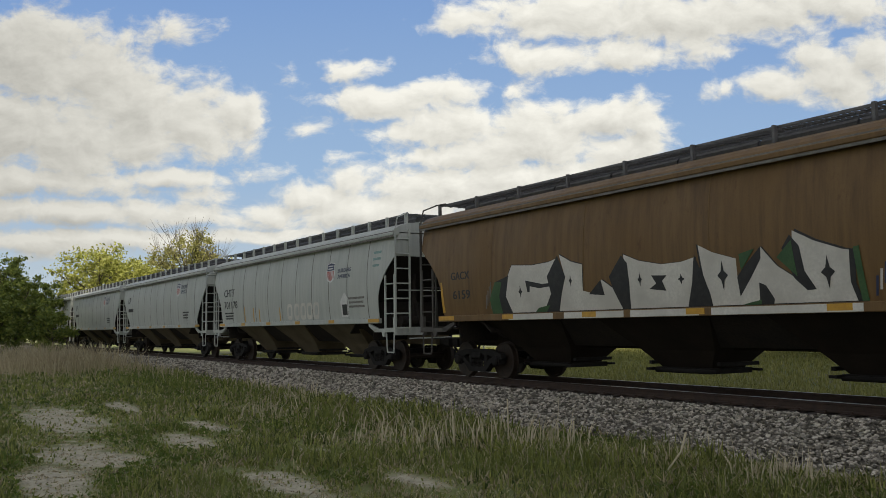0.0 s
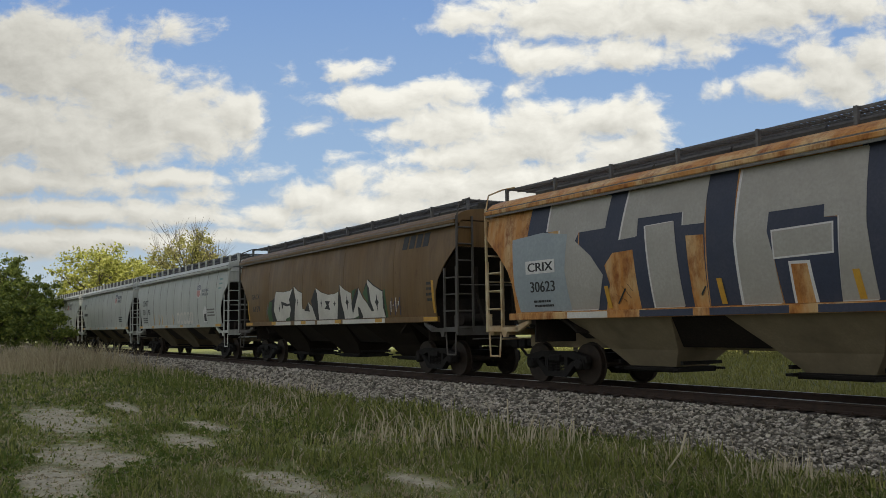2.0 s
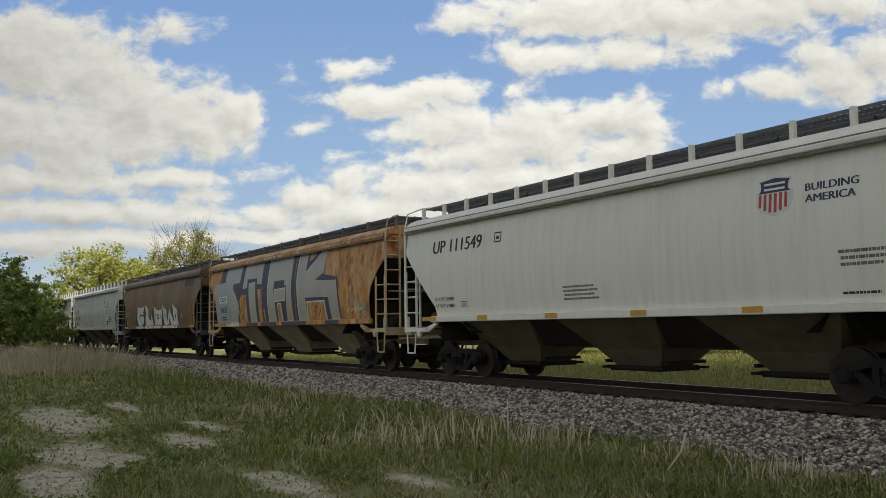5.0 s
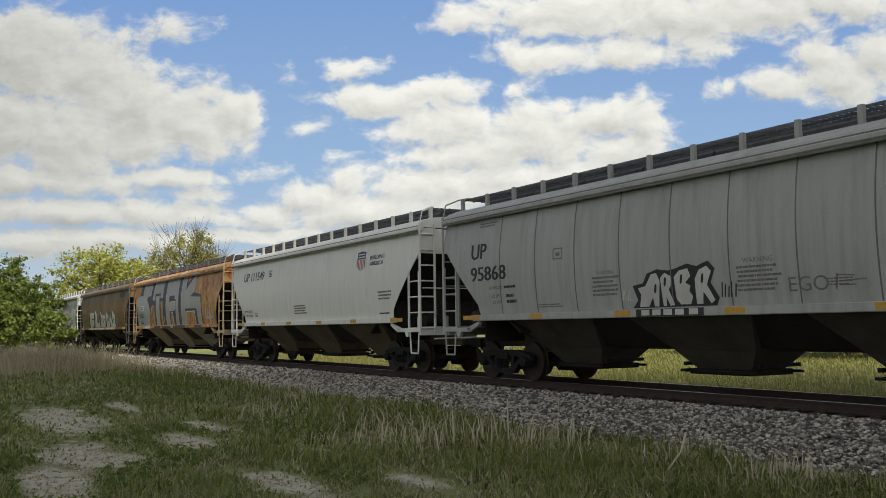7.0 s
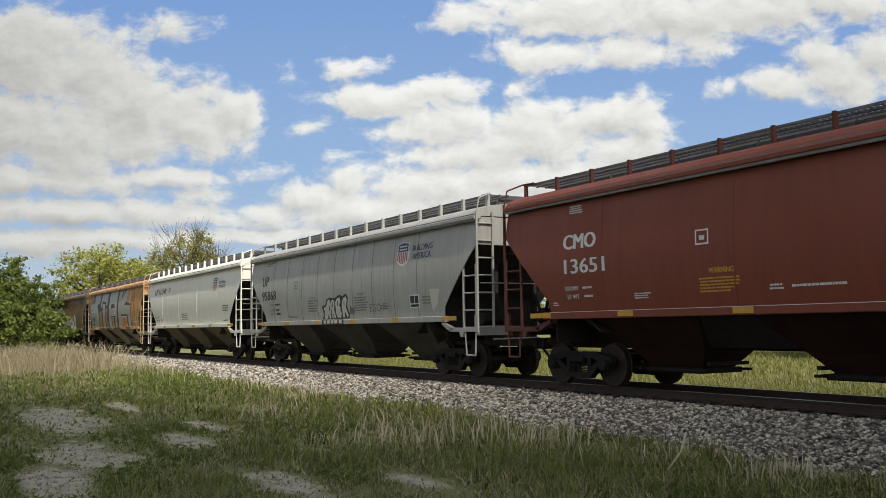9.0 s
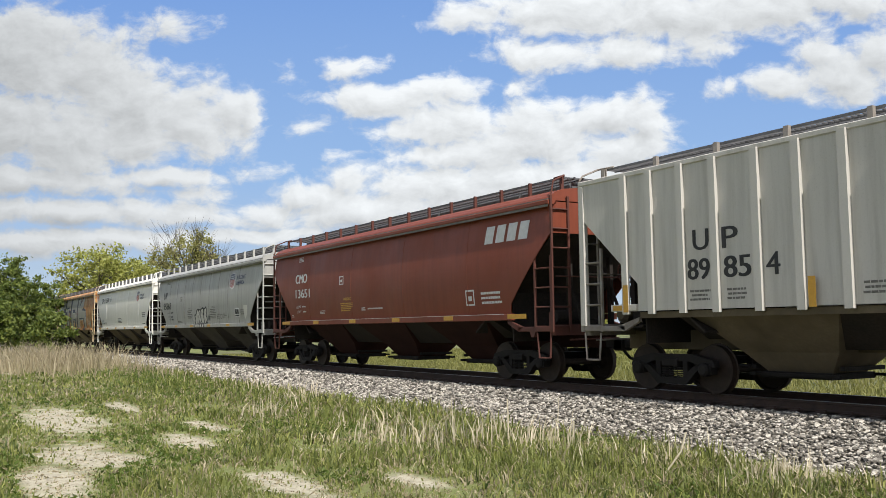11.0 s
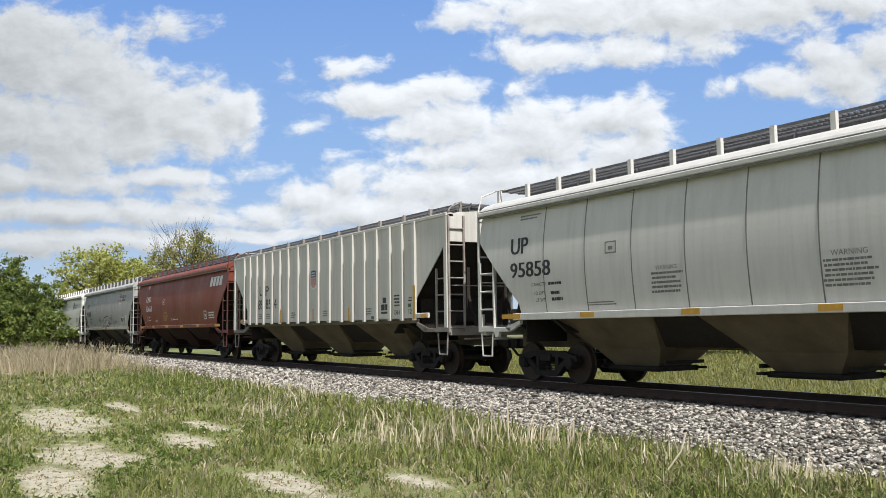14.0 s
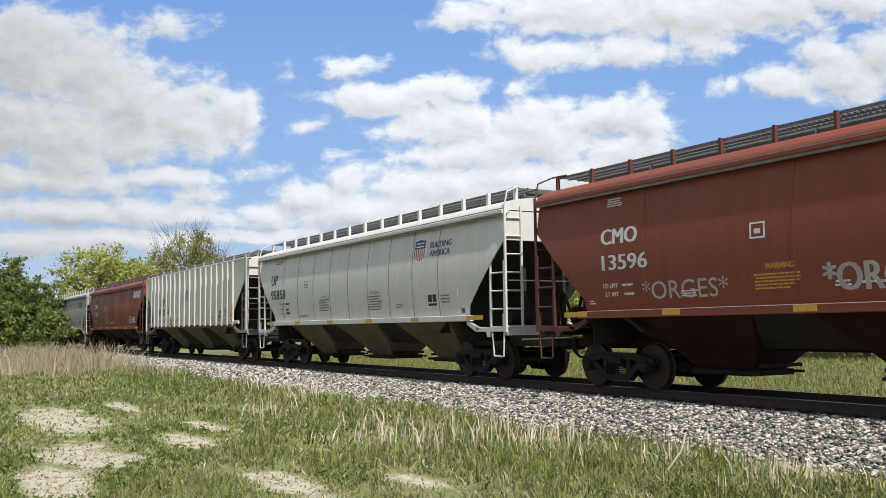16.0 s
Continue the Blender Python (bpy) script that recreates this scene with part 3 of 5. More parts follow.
def track():
    prof = [(TRACK - 3.3, GROUND - 0.1), (TRACK - 3.15, GROUND - 0.03), (TRACK - 1.55, -0.22), (TRACK + 1.2, -0.22), (TRACK + 1.2, GROUND - 0.1)]
    solid("ballast_bed", Shape().sweep(prof, -600, 200), DIRT, "dark gritty ballast bed under the track", "ballast", "structure")
    prof = [(TRACK + 1.2, GROUND - 0.1), (TRACK + 1.2, -0.22), (TRACK + 1.55, -0.22), (TRACK + 3.3, GROUND + 0.02), (TRACK + 7.6, GROUND + 0.03), (TRACK + 7.9, GROUND - 0.1)]
    solid("ballast_shoulder", Shape().sweep(prof, -600, 200), GRAVEL, "pale gravel shoulder on the far side of the track", "ballast", "structure")
    rng = np.random.default_rng(5)
    # loose stones, larger spacing far away
    spots = []
    for x0, x1, gap in ((-16, -3, 0.060), (-30, -16, 0.075), (-70, -30, 0.12)):
        n = int((x1 - x0) * 2.35 / gap ** 2 * 1.35)
        spots.append(np.column_stack([rng.uniform(x0, x1, n), rng.uniform(TRACK - 3.55, TRACK - 1.25, n), np.full(n, gap)]))
    p = np.vstack(spots)
    edge = TRACK - 3.2 + 0.22 * np.sin(p[:, 0] * 0.9) + 0.12 * np.sin(p[:, 0] * 2.7)
    keep = (p[:, 1] > edge) | (rng.random(len(p)) < 0.12)
    p = p[keep]
    base = np.array([(1, 0, 0), (-1, 0, 0), (0, 1, 0), (0, -1, 0), (0.6, 0.6, 0.7), (-0.6, 0.6, 0.6), (0.6, -0.6, 0.7), (-0.6, -0.6, 0.6), (0, 0, -0.7)], float)
    tri = np.array([(0, 2, 4), (2, 1, 5), (1, 3, 7), (3, 0, 6), (4, 2, 5), (5, 1, 7), (7, 3, 6), (6, 0, 4), (4, 5, 7), (4, 7, 6), (2, 0, 8), (1, 2, 8), (3, 1, 8), (0, 3, 8)])
    n = len(p)
    size = p[:, 2] * rng.uniform(0.36, 0.8, n)
    jit = base[None] * rng.uniform(0.65, 1.25, (n, len(base), 3)) * size[:, None, None]
    a = rng.uniform(0, 6.283, n)
    t = rng.uniform(-0.7, 0.7, n)
    x = jit[:, :, 0] * np.cos(a)[:, None] - jit[:, :, 1] * np.sin(a)[:, None]
    y = jit[:, :, 0] * np.sin(a)[:, None] + jit[:, :, 1] * np.cos(a)[:, None]
    z = jit[:, :, 2] * 0.85
    y, z = y * np.cos(t)[:, None] - z * np.sin(t)[:, None], y * np.sin(t)[:, None] + z * np.cos(t)[:, None]
    d = np.abs(p[:, 1] - TRACK)
    h = np.where(d < 1.55, -0.20, -0.20 - (d - 1.55) / 1.6 * 0.5) + rng.uniform(-0.015, 0.03, n)
    verts = np.stack([x + p[:, 0][:, None], y + p[:, 1][:, None], z + h[:, None]], 2).reshape(-1, 3)
    faces = (tri[None] + (np.arange(n) * len(base))[:, None, None]).reshape(-1, 3)
    me = bpy.data.meshes.new("ballast_stones")
    me.from_pydata(verts.tolist(), [], faces.tolist())
    me.materials.append(BALLAST)
    tagged(new("ballast_stones", me), "loose grey and white crushed limestone on the track shoulder", "ballast", "", "stuff")
    for side in (-1, 1):
        y = TRACK + side * 0.7525
        rail = thing("rail", "rusty steel rail with a worn bright head", "rail", "rails of the track")
        prof = [(y - 0.07, -0.17), (y + 0.07, -0.17), (y + 0.07, -0.155), (y + 0.012, -0.13), (y + 0.012, -0.045), (y + 0.036, -0.035), (y + 0.036, -0.006), (y - 0.036, -0.006), (y - 0.036, -0.035), (y - 0.012, -0.045), (y - 0.012, -0.13), (y - 0.07, -0.155)]
        part("rail_web", Shape().sweep(prof, -600, 200), RAIL_RUST, rail)
        part("rail_head", Shape().sweep([(y - 0.034, -0.006), (y + 0.034, -0.006), (y + 0.028, 0.0), (y - 0.028, 0.0)], -600, 200), RAIL_TOP, rail)
    tie = Shape().box(-0.115, 0.115, -1.3, 1.3, -0.34, -0.175, 0.015).mesh("tie", TIE)
    plate = Shape().box(-0.1, 0.1, -0.19, 0.19, -0.175, -0.16)
    plate.tube((0.06, -0.1, -0.16), (0.06, -0.1, -0.13), 0.018).tube((-0.06, 0.1, -0.16), (-0.06, 0.1, -0.13), 0.018)
    plate = plate.mesh("tie_plate", RAIL_RUST)
    rng = random.Random(4)
    for i in range(150):
        t = tagged(new("tie", tie), "dark creosoted wooden tie in the ballast", "tie", "ties of the track")
        t.matrix_basis = pose(-3.5 - i * 0.5, TRACK + rng.uniform(-0.03, 0.03), 0, 0, 0, rng.uniform(-0.7, 0.7))
        for side in (-1, 1):
            part("tie_plate", plate, None, t, at=pose(0, side * 0.7525, 0))


track()


# ---- the train ----
CARS = []


def train():
    rows = [
        ("weathered grey covered hopper car at the head of the view", -100.6, 18.4, "diag", "old_grey", {}),
        ("weathered grey covered hopper car, far down the line", -80.9, 18.4, "diag", "old_grey", {}),
        ("weathered grey covered hopper car with small markings", -61.2, 18.3, "diag", "old_grey", {}),
        ("dull grey round-sided hopper car with tags along its sill", -41.6, 17.8, "round", "old_grey", {}),
        ("rust-brown covered hopper car with white graffiti", -22.2, 17.6, "round", "brown", {"posts": 2.0, "trim": SOOT}),
        ("rusted white covered hopper car covered in silver graffiti", -3.15, 17.95, "round", "rusty", {"posts": 2.0, "trim": CREAM}),
        ("clean white covered hopper car with black lettering", 16.1, 16.65, "diag", "white", {}),
        ("grey covered hopper car with a bubble-letter tag", 34.1, 17.1, "diag", "slate", {}),
        ("oxide red covered hopper car with white lettering", 52.5, 17.5, "diag", "red", {"trim": OXIDE}),
        ("pale grey ribbed hopper car with black lettering", 71.07, 17.85, "rib", "pale", {"ribs": True, "posts": 1.7, "eave": 4.30, "board_z": 4.68, "trim": WORN}),
        ("grey steel covered hopper car with a shield emblem", 90.45, 17.35, "diag", "grey", {}),
        ("oxide red covered hopper car with chalky white tags", 109.1, 17.5, "diag", "red", {"trim": OXIDE}),
        ("grey steel covered hopper car at the train's tail", 128.0, 17.35, "diag", "grey", {}),
    ]
    for label, u0, length, style, key, more in rows:
        CARS.append((hopper_car(label, u0, length, style, key, **more), u0))


train()


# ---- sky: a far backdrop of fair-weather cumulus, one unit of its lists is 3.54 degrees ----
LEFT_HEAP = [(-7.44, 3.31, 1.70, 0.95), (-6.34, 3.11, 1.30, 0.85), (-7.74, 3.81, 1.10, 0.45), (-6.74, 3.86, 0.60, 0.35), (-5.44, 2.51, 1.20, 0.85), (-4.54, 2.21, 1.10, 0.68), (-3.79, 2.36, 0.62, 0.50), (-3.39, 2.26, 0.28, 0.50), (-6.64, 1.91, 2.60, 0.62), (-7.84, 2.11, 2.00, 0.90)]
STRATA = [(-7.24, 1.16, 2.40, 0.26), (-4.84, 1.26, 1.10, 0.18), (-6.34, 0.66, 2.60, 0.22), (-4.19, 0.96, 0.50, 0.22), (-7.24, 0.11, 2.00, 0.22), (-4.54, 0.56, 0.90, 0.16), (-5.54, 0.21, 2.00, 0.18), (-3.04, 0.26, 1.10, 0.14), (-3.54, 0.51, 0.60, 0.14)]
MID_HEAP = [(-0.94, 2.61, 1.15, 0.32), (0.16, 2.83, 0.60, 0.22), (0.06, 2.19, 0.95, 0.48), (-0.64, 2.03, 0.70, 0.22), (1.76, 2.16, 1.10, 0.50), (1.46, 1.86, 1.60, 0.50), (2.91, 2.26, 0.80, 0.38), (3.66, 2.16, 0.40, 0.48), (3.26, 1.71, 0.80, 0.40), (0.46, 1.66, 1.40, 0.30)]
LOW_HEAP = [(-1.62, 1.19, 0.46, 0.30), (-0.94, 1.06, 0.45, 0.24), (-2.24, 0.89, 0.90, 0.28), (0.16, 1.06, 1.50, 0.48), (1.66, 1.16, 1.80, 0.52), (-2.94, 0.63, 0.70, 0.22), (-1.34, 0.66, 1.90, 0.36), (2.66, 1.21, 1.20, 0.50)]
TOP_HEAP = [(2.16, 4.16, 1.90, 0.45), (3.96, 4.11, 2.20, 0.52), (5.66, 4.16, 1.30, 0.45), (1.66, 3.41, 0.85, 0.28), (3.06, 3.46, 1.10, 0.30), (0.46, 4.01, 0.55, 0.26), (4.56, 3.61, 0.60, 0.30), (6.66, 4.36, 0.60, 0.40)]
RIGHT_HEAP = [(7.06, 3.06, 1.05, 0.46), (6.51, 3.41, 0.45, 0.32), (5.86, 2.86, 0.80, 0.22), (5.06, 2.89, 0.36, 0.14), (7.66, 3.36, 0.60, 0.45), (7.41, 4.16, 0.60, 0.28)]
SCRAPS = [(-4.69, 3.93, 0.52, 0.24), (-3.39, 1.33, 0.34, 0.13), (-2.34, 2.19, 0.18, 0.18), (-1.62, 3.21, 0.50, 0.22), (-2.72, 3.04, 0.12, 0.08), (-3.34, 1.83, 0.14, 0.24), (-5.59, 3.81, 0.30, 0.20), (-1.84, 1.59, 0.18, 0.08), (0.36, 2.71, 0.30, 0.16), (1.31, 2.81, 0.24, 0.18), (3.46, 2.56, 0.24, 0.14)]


def cloud_sheet():
    m = bpy.data.materials.new("cumulus_sky")
    m.use_nodes = True
    nt = m.node_tree
    nt.nodes.clear()
    co = nt.nodes.new("ShaderNodeTexCoord")

    def vm(op, a, b=None, scale=None):
        n = nt.nodes.new("ShaderNodeVectorMath")
        n.operation = op
        for i, v in enumerate((a, b)):
            if v is None:
                continue
            if isinstance(v, tuple):
                n.inputs[i].default_value = v
            else:
                link(nt, v, n.inputs[i])
        if scale is not None:
            n.inputs["Scale"].default_value = scale
        return n.outputs["Value"] if op in ("LENGTH", "DOT_PRODUCT") else n.outputs["Vector"]

    def ma(op, a, b=None, c=None):
        n = nt.nodes.new("ShaderNodeMath")
        n.operation = op
        for i, v in enumerate((a, b, c)):
            if v is None:
                continue
            if isinstance(v, (int, float)):
                n.inputs[i].default_value = v
            else:
                link(nt, v, n.inputs[i])
        return n.outputs["Value"]

    def noise_at(p, scale, detail, rough):
        n = node(nt, "ShaderNodeTexNoise", Scale=scale, Detail=detail, Roughness=rough)
        link(nt, p, n.inputs["Vector"])
        return n

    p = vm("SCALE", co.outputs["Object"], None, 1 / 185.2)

    def vapour(at, detail):
        """Thickness of cloud: heaps with ragged, puffed edges."""
        warp = noise_at(at, 0.9, 3.0, 0.5).outputs["Color"]
        q = vm("ADD", at, vm("MULTIPLY", vm("SUBTRACT", warp, (0.5, 0.5, 0.5)), (0.75, 0.45, 0.0)))
        cover = None
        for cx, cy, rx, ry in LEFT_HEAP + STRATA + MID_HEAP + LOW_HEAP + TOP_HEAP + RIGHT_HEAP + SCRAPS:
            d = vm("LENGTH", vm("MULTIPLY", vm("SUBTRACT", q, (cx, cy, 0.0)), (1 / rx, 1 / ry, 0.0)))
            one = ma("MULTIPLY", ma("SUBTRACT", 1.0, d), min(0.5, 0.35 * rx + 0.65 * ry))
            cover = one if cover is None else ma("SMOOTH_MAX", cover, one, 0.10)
        flat = vm("MULTIPLY", q, (1.0, 1.5, 1.0))
        coarse = ma("MULTIPLY", ma("SUBTRACT", noise_at(flat, 1.6, detail, 0.60).outputs["Fac"], 0.5), 1.15)
        return ma("ADD", cover, coarse)

    body = vapour(p, 9.0)
    toward = vapour(vm("ADD", p, (0.10, 0.20, 0.0)), 6.0)
    alpha = nt.nodes.new("ShaderNodeMapRange")
    alpha.interpolation_type = "SMOOTHSTEP"
    alpha.inputs["From Min"].default_value, alpha.inputs["From Max"].default_value = -0.16, 0.20
    link(nt, body, alpha.inputs["Value"])
    # lit crowns, greyer hearts and bases
    lit = ma("MULTIPLY", ma("SUBTRACT", body, toward), 0.55)
    tone = ma("ADD", ma("SUBTRACT", 0.99, ma("MULTIPLY", ramp(nt, body, 0.1, 0.75), 0.20)), lit)
    tone = ma("MINIMUM", ma("MAXIMUM", tone, 0.60), 1.12)
    sep = nt.nodes.new("ShaderNodeSeparateXYZ")
    link(nt, p, sep.inputs[0])
    # the heaps stand thicker and greyer away from the sun
    tone = ma("MULTIPLY", tone, ma("ADD", 0.74, ma("MULTIPLY", ramp(nt, sep.outputs["X"], -8.0, -1.0), 0.26)))
    tone = ma("MULTIPLY", tone, ma("SUBTRACT", 1.0, ma("MULTIPLY", ramp(nt, sep.outputs["X"], 2.0, 7.0), 0.10)))
    cloud = nt.nodes.new("ShaderNodeCombineColor")
    link(nt, ma("MULTIPLY", tone, 0.97), cloud.inputs[0])
    link(nt, tone, cloud.inputs[1])
    link(nt, ma("MULTIPLY", tone, 0.985), cloud.inputs[2])
    air = nt.nodes.new("ShaderNodeValToRGB")
    r = air.color_ramp
    r.elements[0].position, r.elements[0].color = 0.0, (0.64, 0.75, 0.82, 1)
    r.elements[1].position, r.elements[1].color = 1.0, (0.23, 0.42, 0.83, 1)
    e = r.elements.new(0.45)
    e.color = (0.37, 0.58, 0.90, 1)
    link(nt, ramp(nt, sep.outputs["Y"], -1.4, 4.6), air.inputs["Fac"])
    col = mixed(nt, alpha.outputs["Result"], air.outputs["Color"], cloud.outputs["Color"])
    em = nt.nodes.new("ShaderNodeEmission")
    link(nt, col, em.inputs["Color"])
    em.inputs["Strength"].default_value = 0.70
    out = nt.nodes.new("ShaderNodeOutputMaterial")
    link(nt, em.outputs["Emission"], out.inputs["Surface"])
    return m


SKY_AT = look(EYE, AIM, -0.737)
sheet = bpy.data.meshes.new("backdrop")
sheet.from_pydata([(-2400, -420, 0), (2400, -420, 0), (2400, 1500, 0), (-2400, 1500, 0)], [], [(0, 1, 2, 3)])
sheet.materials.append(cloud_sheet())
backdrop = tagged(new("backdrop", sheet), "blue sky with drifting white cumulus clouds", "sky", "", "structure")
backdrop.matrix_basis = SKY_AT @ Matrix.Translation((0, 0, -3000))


# ---- plants ----
def leaf_material(name, a, b, c):
    m, nt, bs = bsdf(name, 0.6)
    g = nt.nodes.new("ShaderNodeNewGeometry")
    rnd = g.outputs["Random Per Island"]
    col = mixed(nt, rnd, a, b)
    col = mixed(nt, ramp(nt, fbm(nt, 0.8, 3.0), 0.4, 0.7), col, c)
    link(nt, col, bs.inputs["Base Color"])
    tr = nt.nodes.new("ShaderNodeBsdfTranslucent")
    link(nt, col, tr.inputs["Color"])
    mx = nt.nodes.new("ShaderNodeMixShader")
    mx.inputs["Fac"].default_value = 0.4
    link(nt, bs.outputs["BSDF"], mx.inputs[1])
    link(nt, tr.outputs["BSDF"], mx.inputs[2])
    link(nt, mx.outputs["Shader"], nt.nodes["Material Output"].inputs["Surface"])
    return m


LEAF_SPRING = leaf_material("young_leaves", (0.24, 0.27, 0.05), (0.42, 0.42, 0.11), (0.32, 0.33, 0.08))
LEAF_DARK = leaf_material("dark_leaves", (0.04, 0.08, 0.015), (0.27, 0.31, 0.06), (0.12, 0.16, 0.03))
LEAF_BUD = leaf_material("budding_twigs", (0.26, 0.27, 0.08), (0.36, 0.34, 0.12), (0.27, 0.25, 0.10))
GRASS = leaf_material("spring_grass", (0.035, 0.065, 0.012), (0.38, 0.39, 0.11), (0.17, 0.20, 0.045))
STRAW = leaf_material("dry_straw", (0.24, 0.19, 0.11), (0.58, 0.50, 0.34), (0.40, 0.34, 0.21))
FIELD = leaf_material("olive_field_grass", (0.13, 0.14, 0.03), (0.33, 0.31, 0.10), (0.21, 0.21, 0.06))
LEAF_WEED = leaf_material("weed_leaves", (0.07, 0.115, 0.015), (0.17, 0.22, 0.04), (0.10, 0.15, 0.022))
BARK = plain("grey_bark", (0.10, 0.085, 0.065), (0.06, 0.05, 0.04), 8, 0.9, 0, 0.5)


def blades(name, material, root, height, width, lean, seed, label, category, kind="stuff"):
    """Many single blades of grass in one mesh: root (n, 3), height, width and lean per blade."""
    rng = np.random.default_rng(seed)
    n = len(root)
    a = rng.uniform(0, 6.2832, n)
    face = rng.uniform(0, 6.2832, n)
    sx, sy = np.cos(face) * width / 2, np.sin(face) * width / 2
    dx, dy = np.cos(a) * lean * height, np.sin(a) * lean * height
    zero = np.zeros(n)
    rows = []
    for k, w in ((0.0, 1.0), (0.55, 0.75)):
        cx, cy, cz = root[:, 0] + dx * k * k, root[:, 1] + dy * k * k, root[:, 2] + height * k
        rows += [np.stack([cx - sx * w, cy - sy * w, cz], 1), np.stack([cx + sx * w, cy + sy * w, cz], 1)]
    rows.append(np.stack([root[:, 0] + dx, root[:, 1] + dy, root[:, 2] + height * (1 - 0.3 * np.minimum(lean, 1) ** 2)], 1))
    verts = np.stack(rows, 1).reshape(-1, 3)
    base = (np.arange(n) * 5)[:, None]
    tri = np.concatenate([base + np.array([[0, 1, 3]]), base + np.array([[0, 3, 2]]), base + np.array([[2, 3, 4]])], 0)
    me = bpy.data.meshes.new(name)
    me.from_pydata(verts.tolist(), [], tri.tolist())
    me.materials.append(material)
    return tagged(new(name, me), label, category, "", kind)


def spread(n, seed, r0=7.0, r1=75.0, bias=1.0):
    """Spots on the near side of the line, denser close by."""
    rng = np.random.default_rng(seed)
    r = r0 * (r1 / r0) ** (rng.random(n) ** bias)
    a = np.radians(rng.uniform(1.0, 62.0, n))
    x, y = -r * np.cos(a), r * np.sin(a)
    return x, y, r, rng


def meadow():
    x, y, r, rng = spread(380000, 11)
    wave = 0.3 * np.sin(x * 0.9) + 0.16 * np.sin(x * 2.7 + 1)
    ok = (y < 10.75 + wave + rng.normal(0, 0.22, len(x))) & (y > -1)
    x, y, r = x[ok], y[ok], r[ok]
    sand = np.array([bare(a, b) for a, b in zip(x, y)])
    patch = np.array([noise.noise((a * 0.45, b * 0.45, 11.0)) for a, b in zip(x, y)])
    tuft = np.array([noise.noise((a * 2.3, b * 2.3, 21.0)) for a, b in zip(x, y)])
    ok = ((sand < 0.0) & (rng.random(len(x)) < 0.5 + 1.3 * tuft)) | (rng.random(len(x)) < 0.12)
    x, y, r, patch, sand = x[ok], y[ok], r[ok], patch[ok], sand[ok]
    z = np.array([ground_z(a, b) for a, b in zip(x, y)])
    tall = (0.05 + 0.15 * rng.random(len(x)) ** 2) * (1 + 0.8 * np.clip(patch, -0.6, 1)) * np.clip(0.55 - sand * 0.7, 0.4, 1.25)
    tall *= np.where(y > 8.0, 1.5, 1.0)
    width = np.maximum(0.012, r * 0.0013) * rng.uniform(0.6, 2.2, len(x))
    lean = np.abs(rng.normal(0.5, 0.4, len(x)))
    dry = rng.random(len(x)) < np.clip(0.36 - 0.5 * patch, 0.12, 0.7)
    root = np.stack([x, y, z - 0.01], 1)
    blades("grass", GRASS, root[~dry], tall[~dry], width[~dry], lean[~dry], 1, "short green spring grass growing in uneven tufts", "grass")
    blades("dead_grass", STRAW, root[dry], tall[dry] * 0.8, width[dry], lean[dry] * 1.6, 2, "dead straw-coloured grass lying among the green", "grass")


meadow()


def weeds():
    """Broad-leaved weeds in the grass and litter on the bare ground."""
    rng = np.random.default_rng(41)
    x, y, r, _ = spread(9000, 42, 7.5, 60.0)
    ok = (y < 10.6) & (y > 0)
    green, litter = [], []
    for a, b, c in zip(x[ok], y[ok], r[ok]):
        v = bare(a, b)
        lush = noise.noise((a * 0.25, b * 0.4, 31.0))
        z = ground_z(a, b)
        if v < -0.15 and lush > 0.02:
            green.append((a, b, z + 0.05, rng.uniform(0.07, 0.16)))
        elif v > -0.25:
            litter.append((a, b, z + 0.004, rng.uniform(0.06, 0.2)))
    for a, b in zip(rng.normal(-35.0, 5.0, 420), rng.normal(8.6, 0.75, 420)):
        green.append((a, b, ground_z(a, b) + 0.1, rng.uniform(0.12, 0.26)))
    for name, spots, mat, per, size, squash, label in (("weeds", green, LEAF_WEED, 22, 0.032, 0.7, "low dark green broad-leaved weeds among the grass"),
                                                       ("plant_litter", litter, STRAW, 9, 0.022, 0.06, "dry leaf litter and crumbs on the bare soil")):
        v, f = leafy(spots, per, size, 43, squash)
        me = bpy.data.meshes.new(name)
        me.from_pydata(v, [], f)
        me.materials.append(mat)
        tagged(new(name, me), label, "weeds" if name == "weeds" else "litter", "", "stuff")


def dry_clump(x, y, rx, ry, n, h0, h1, seed, label, lean=0.22, width=0.009, tone=STRAW):
    rng = np.random.default_rng(seed)
    px, py = rng.normal(x, rx / 2, n), rng.normal(y, ry / 2, n)
    pz = np.array([ground_z(a, b) for a, b in zip(px, py)]) - 0.02
    h = rng.uniform(h0, h1, n) * rng.uniform(0.6, 1.0, n)
    w = np.full(n, width) * rng.uniform(0.6, 1.5, n)
    blades("dry_grass_clump", tone, np.stack([px, py, pz], 1), h, w, np.abs(rng.normal(lean, 0.15, n)), seed + 50, label, "dry grass", "stuff")


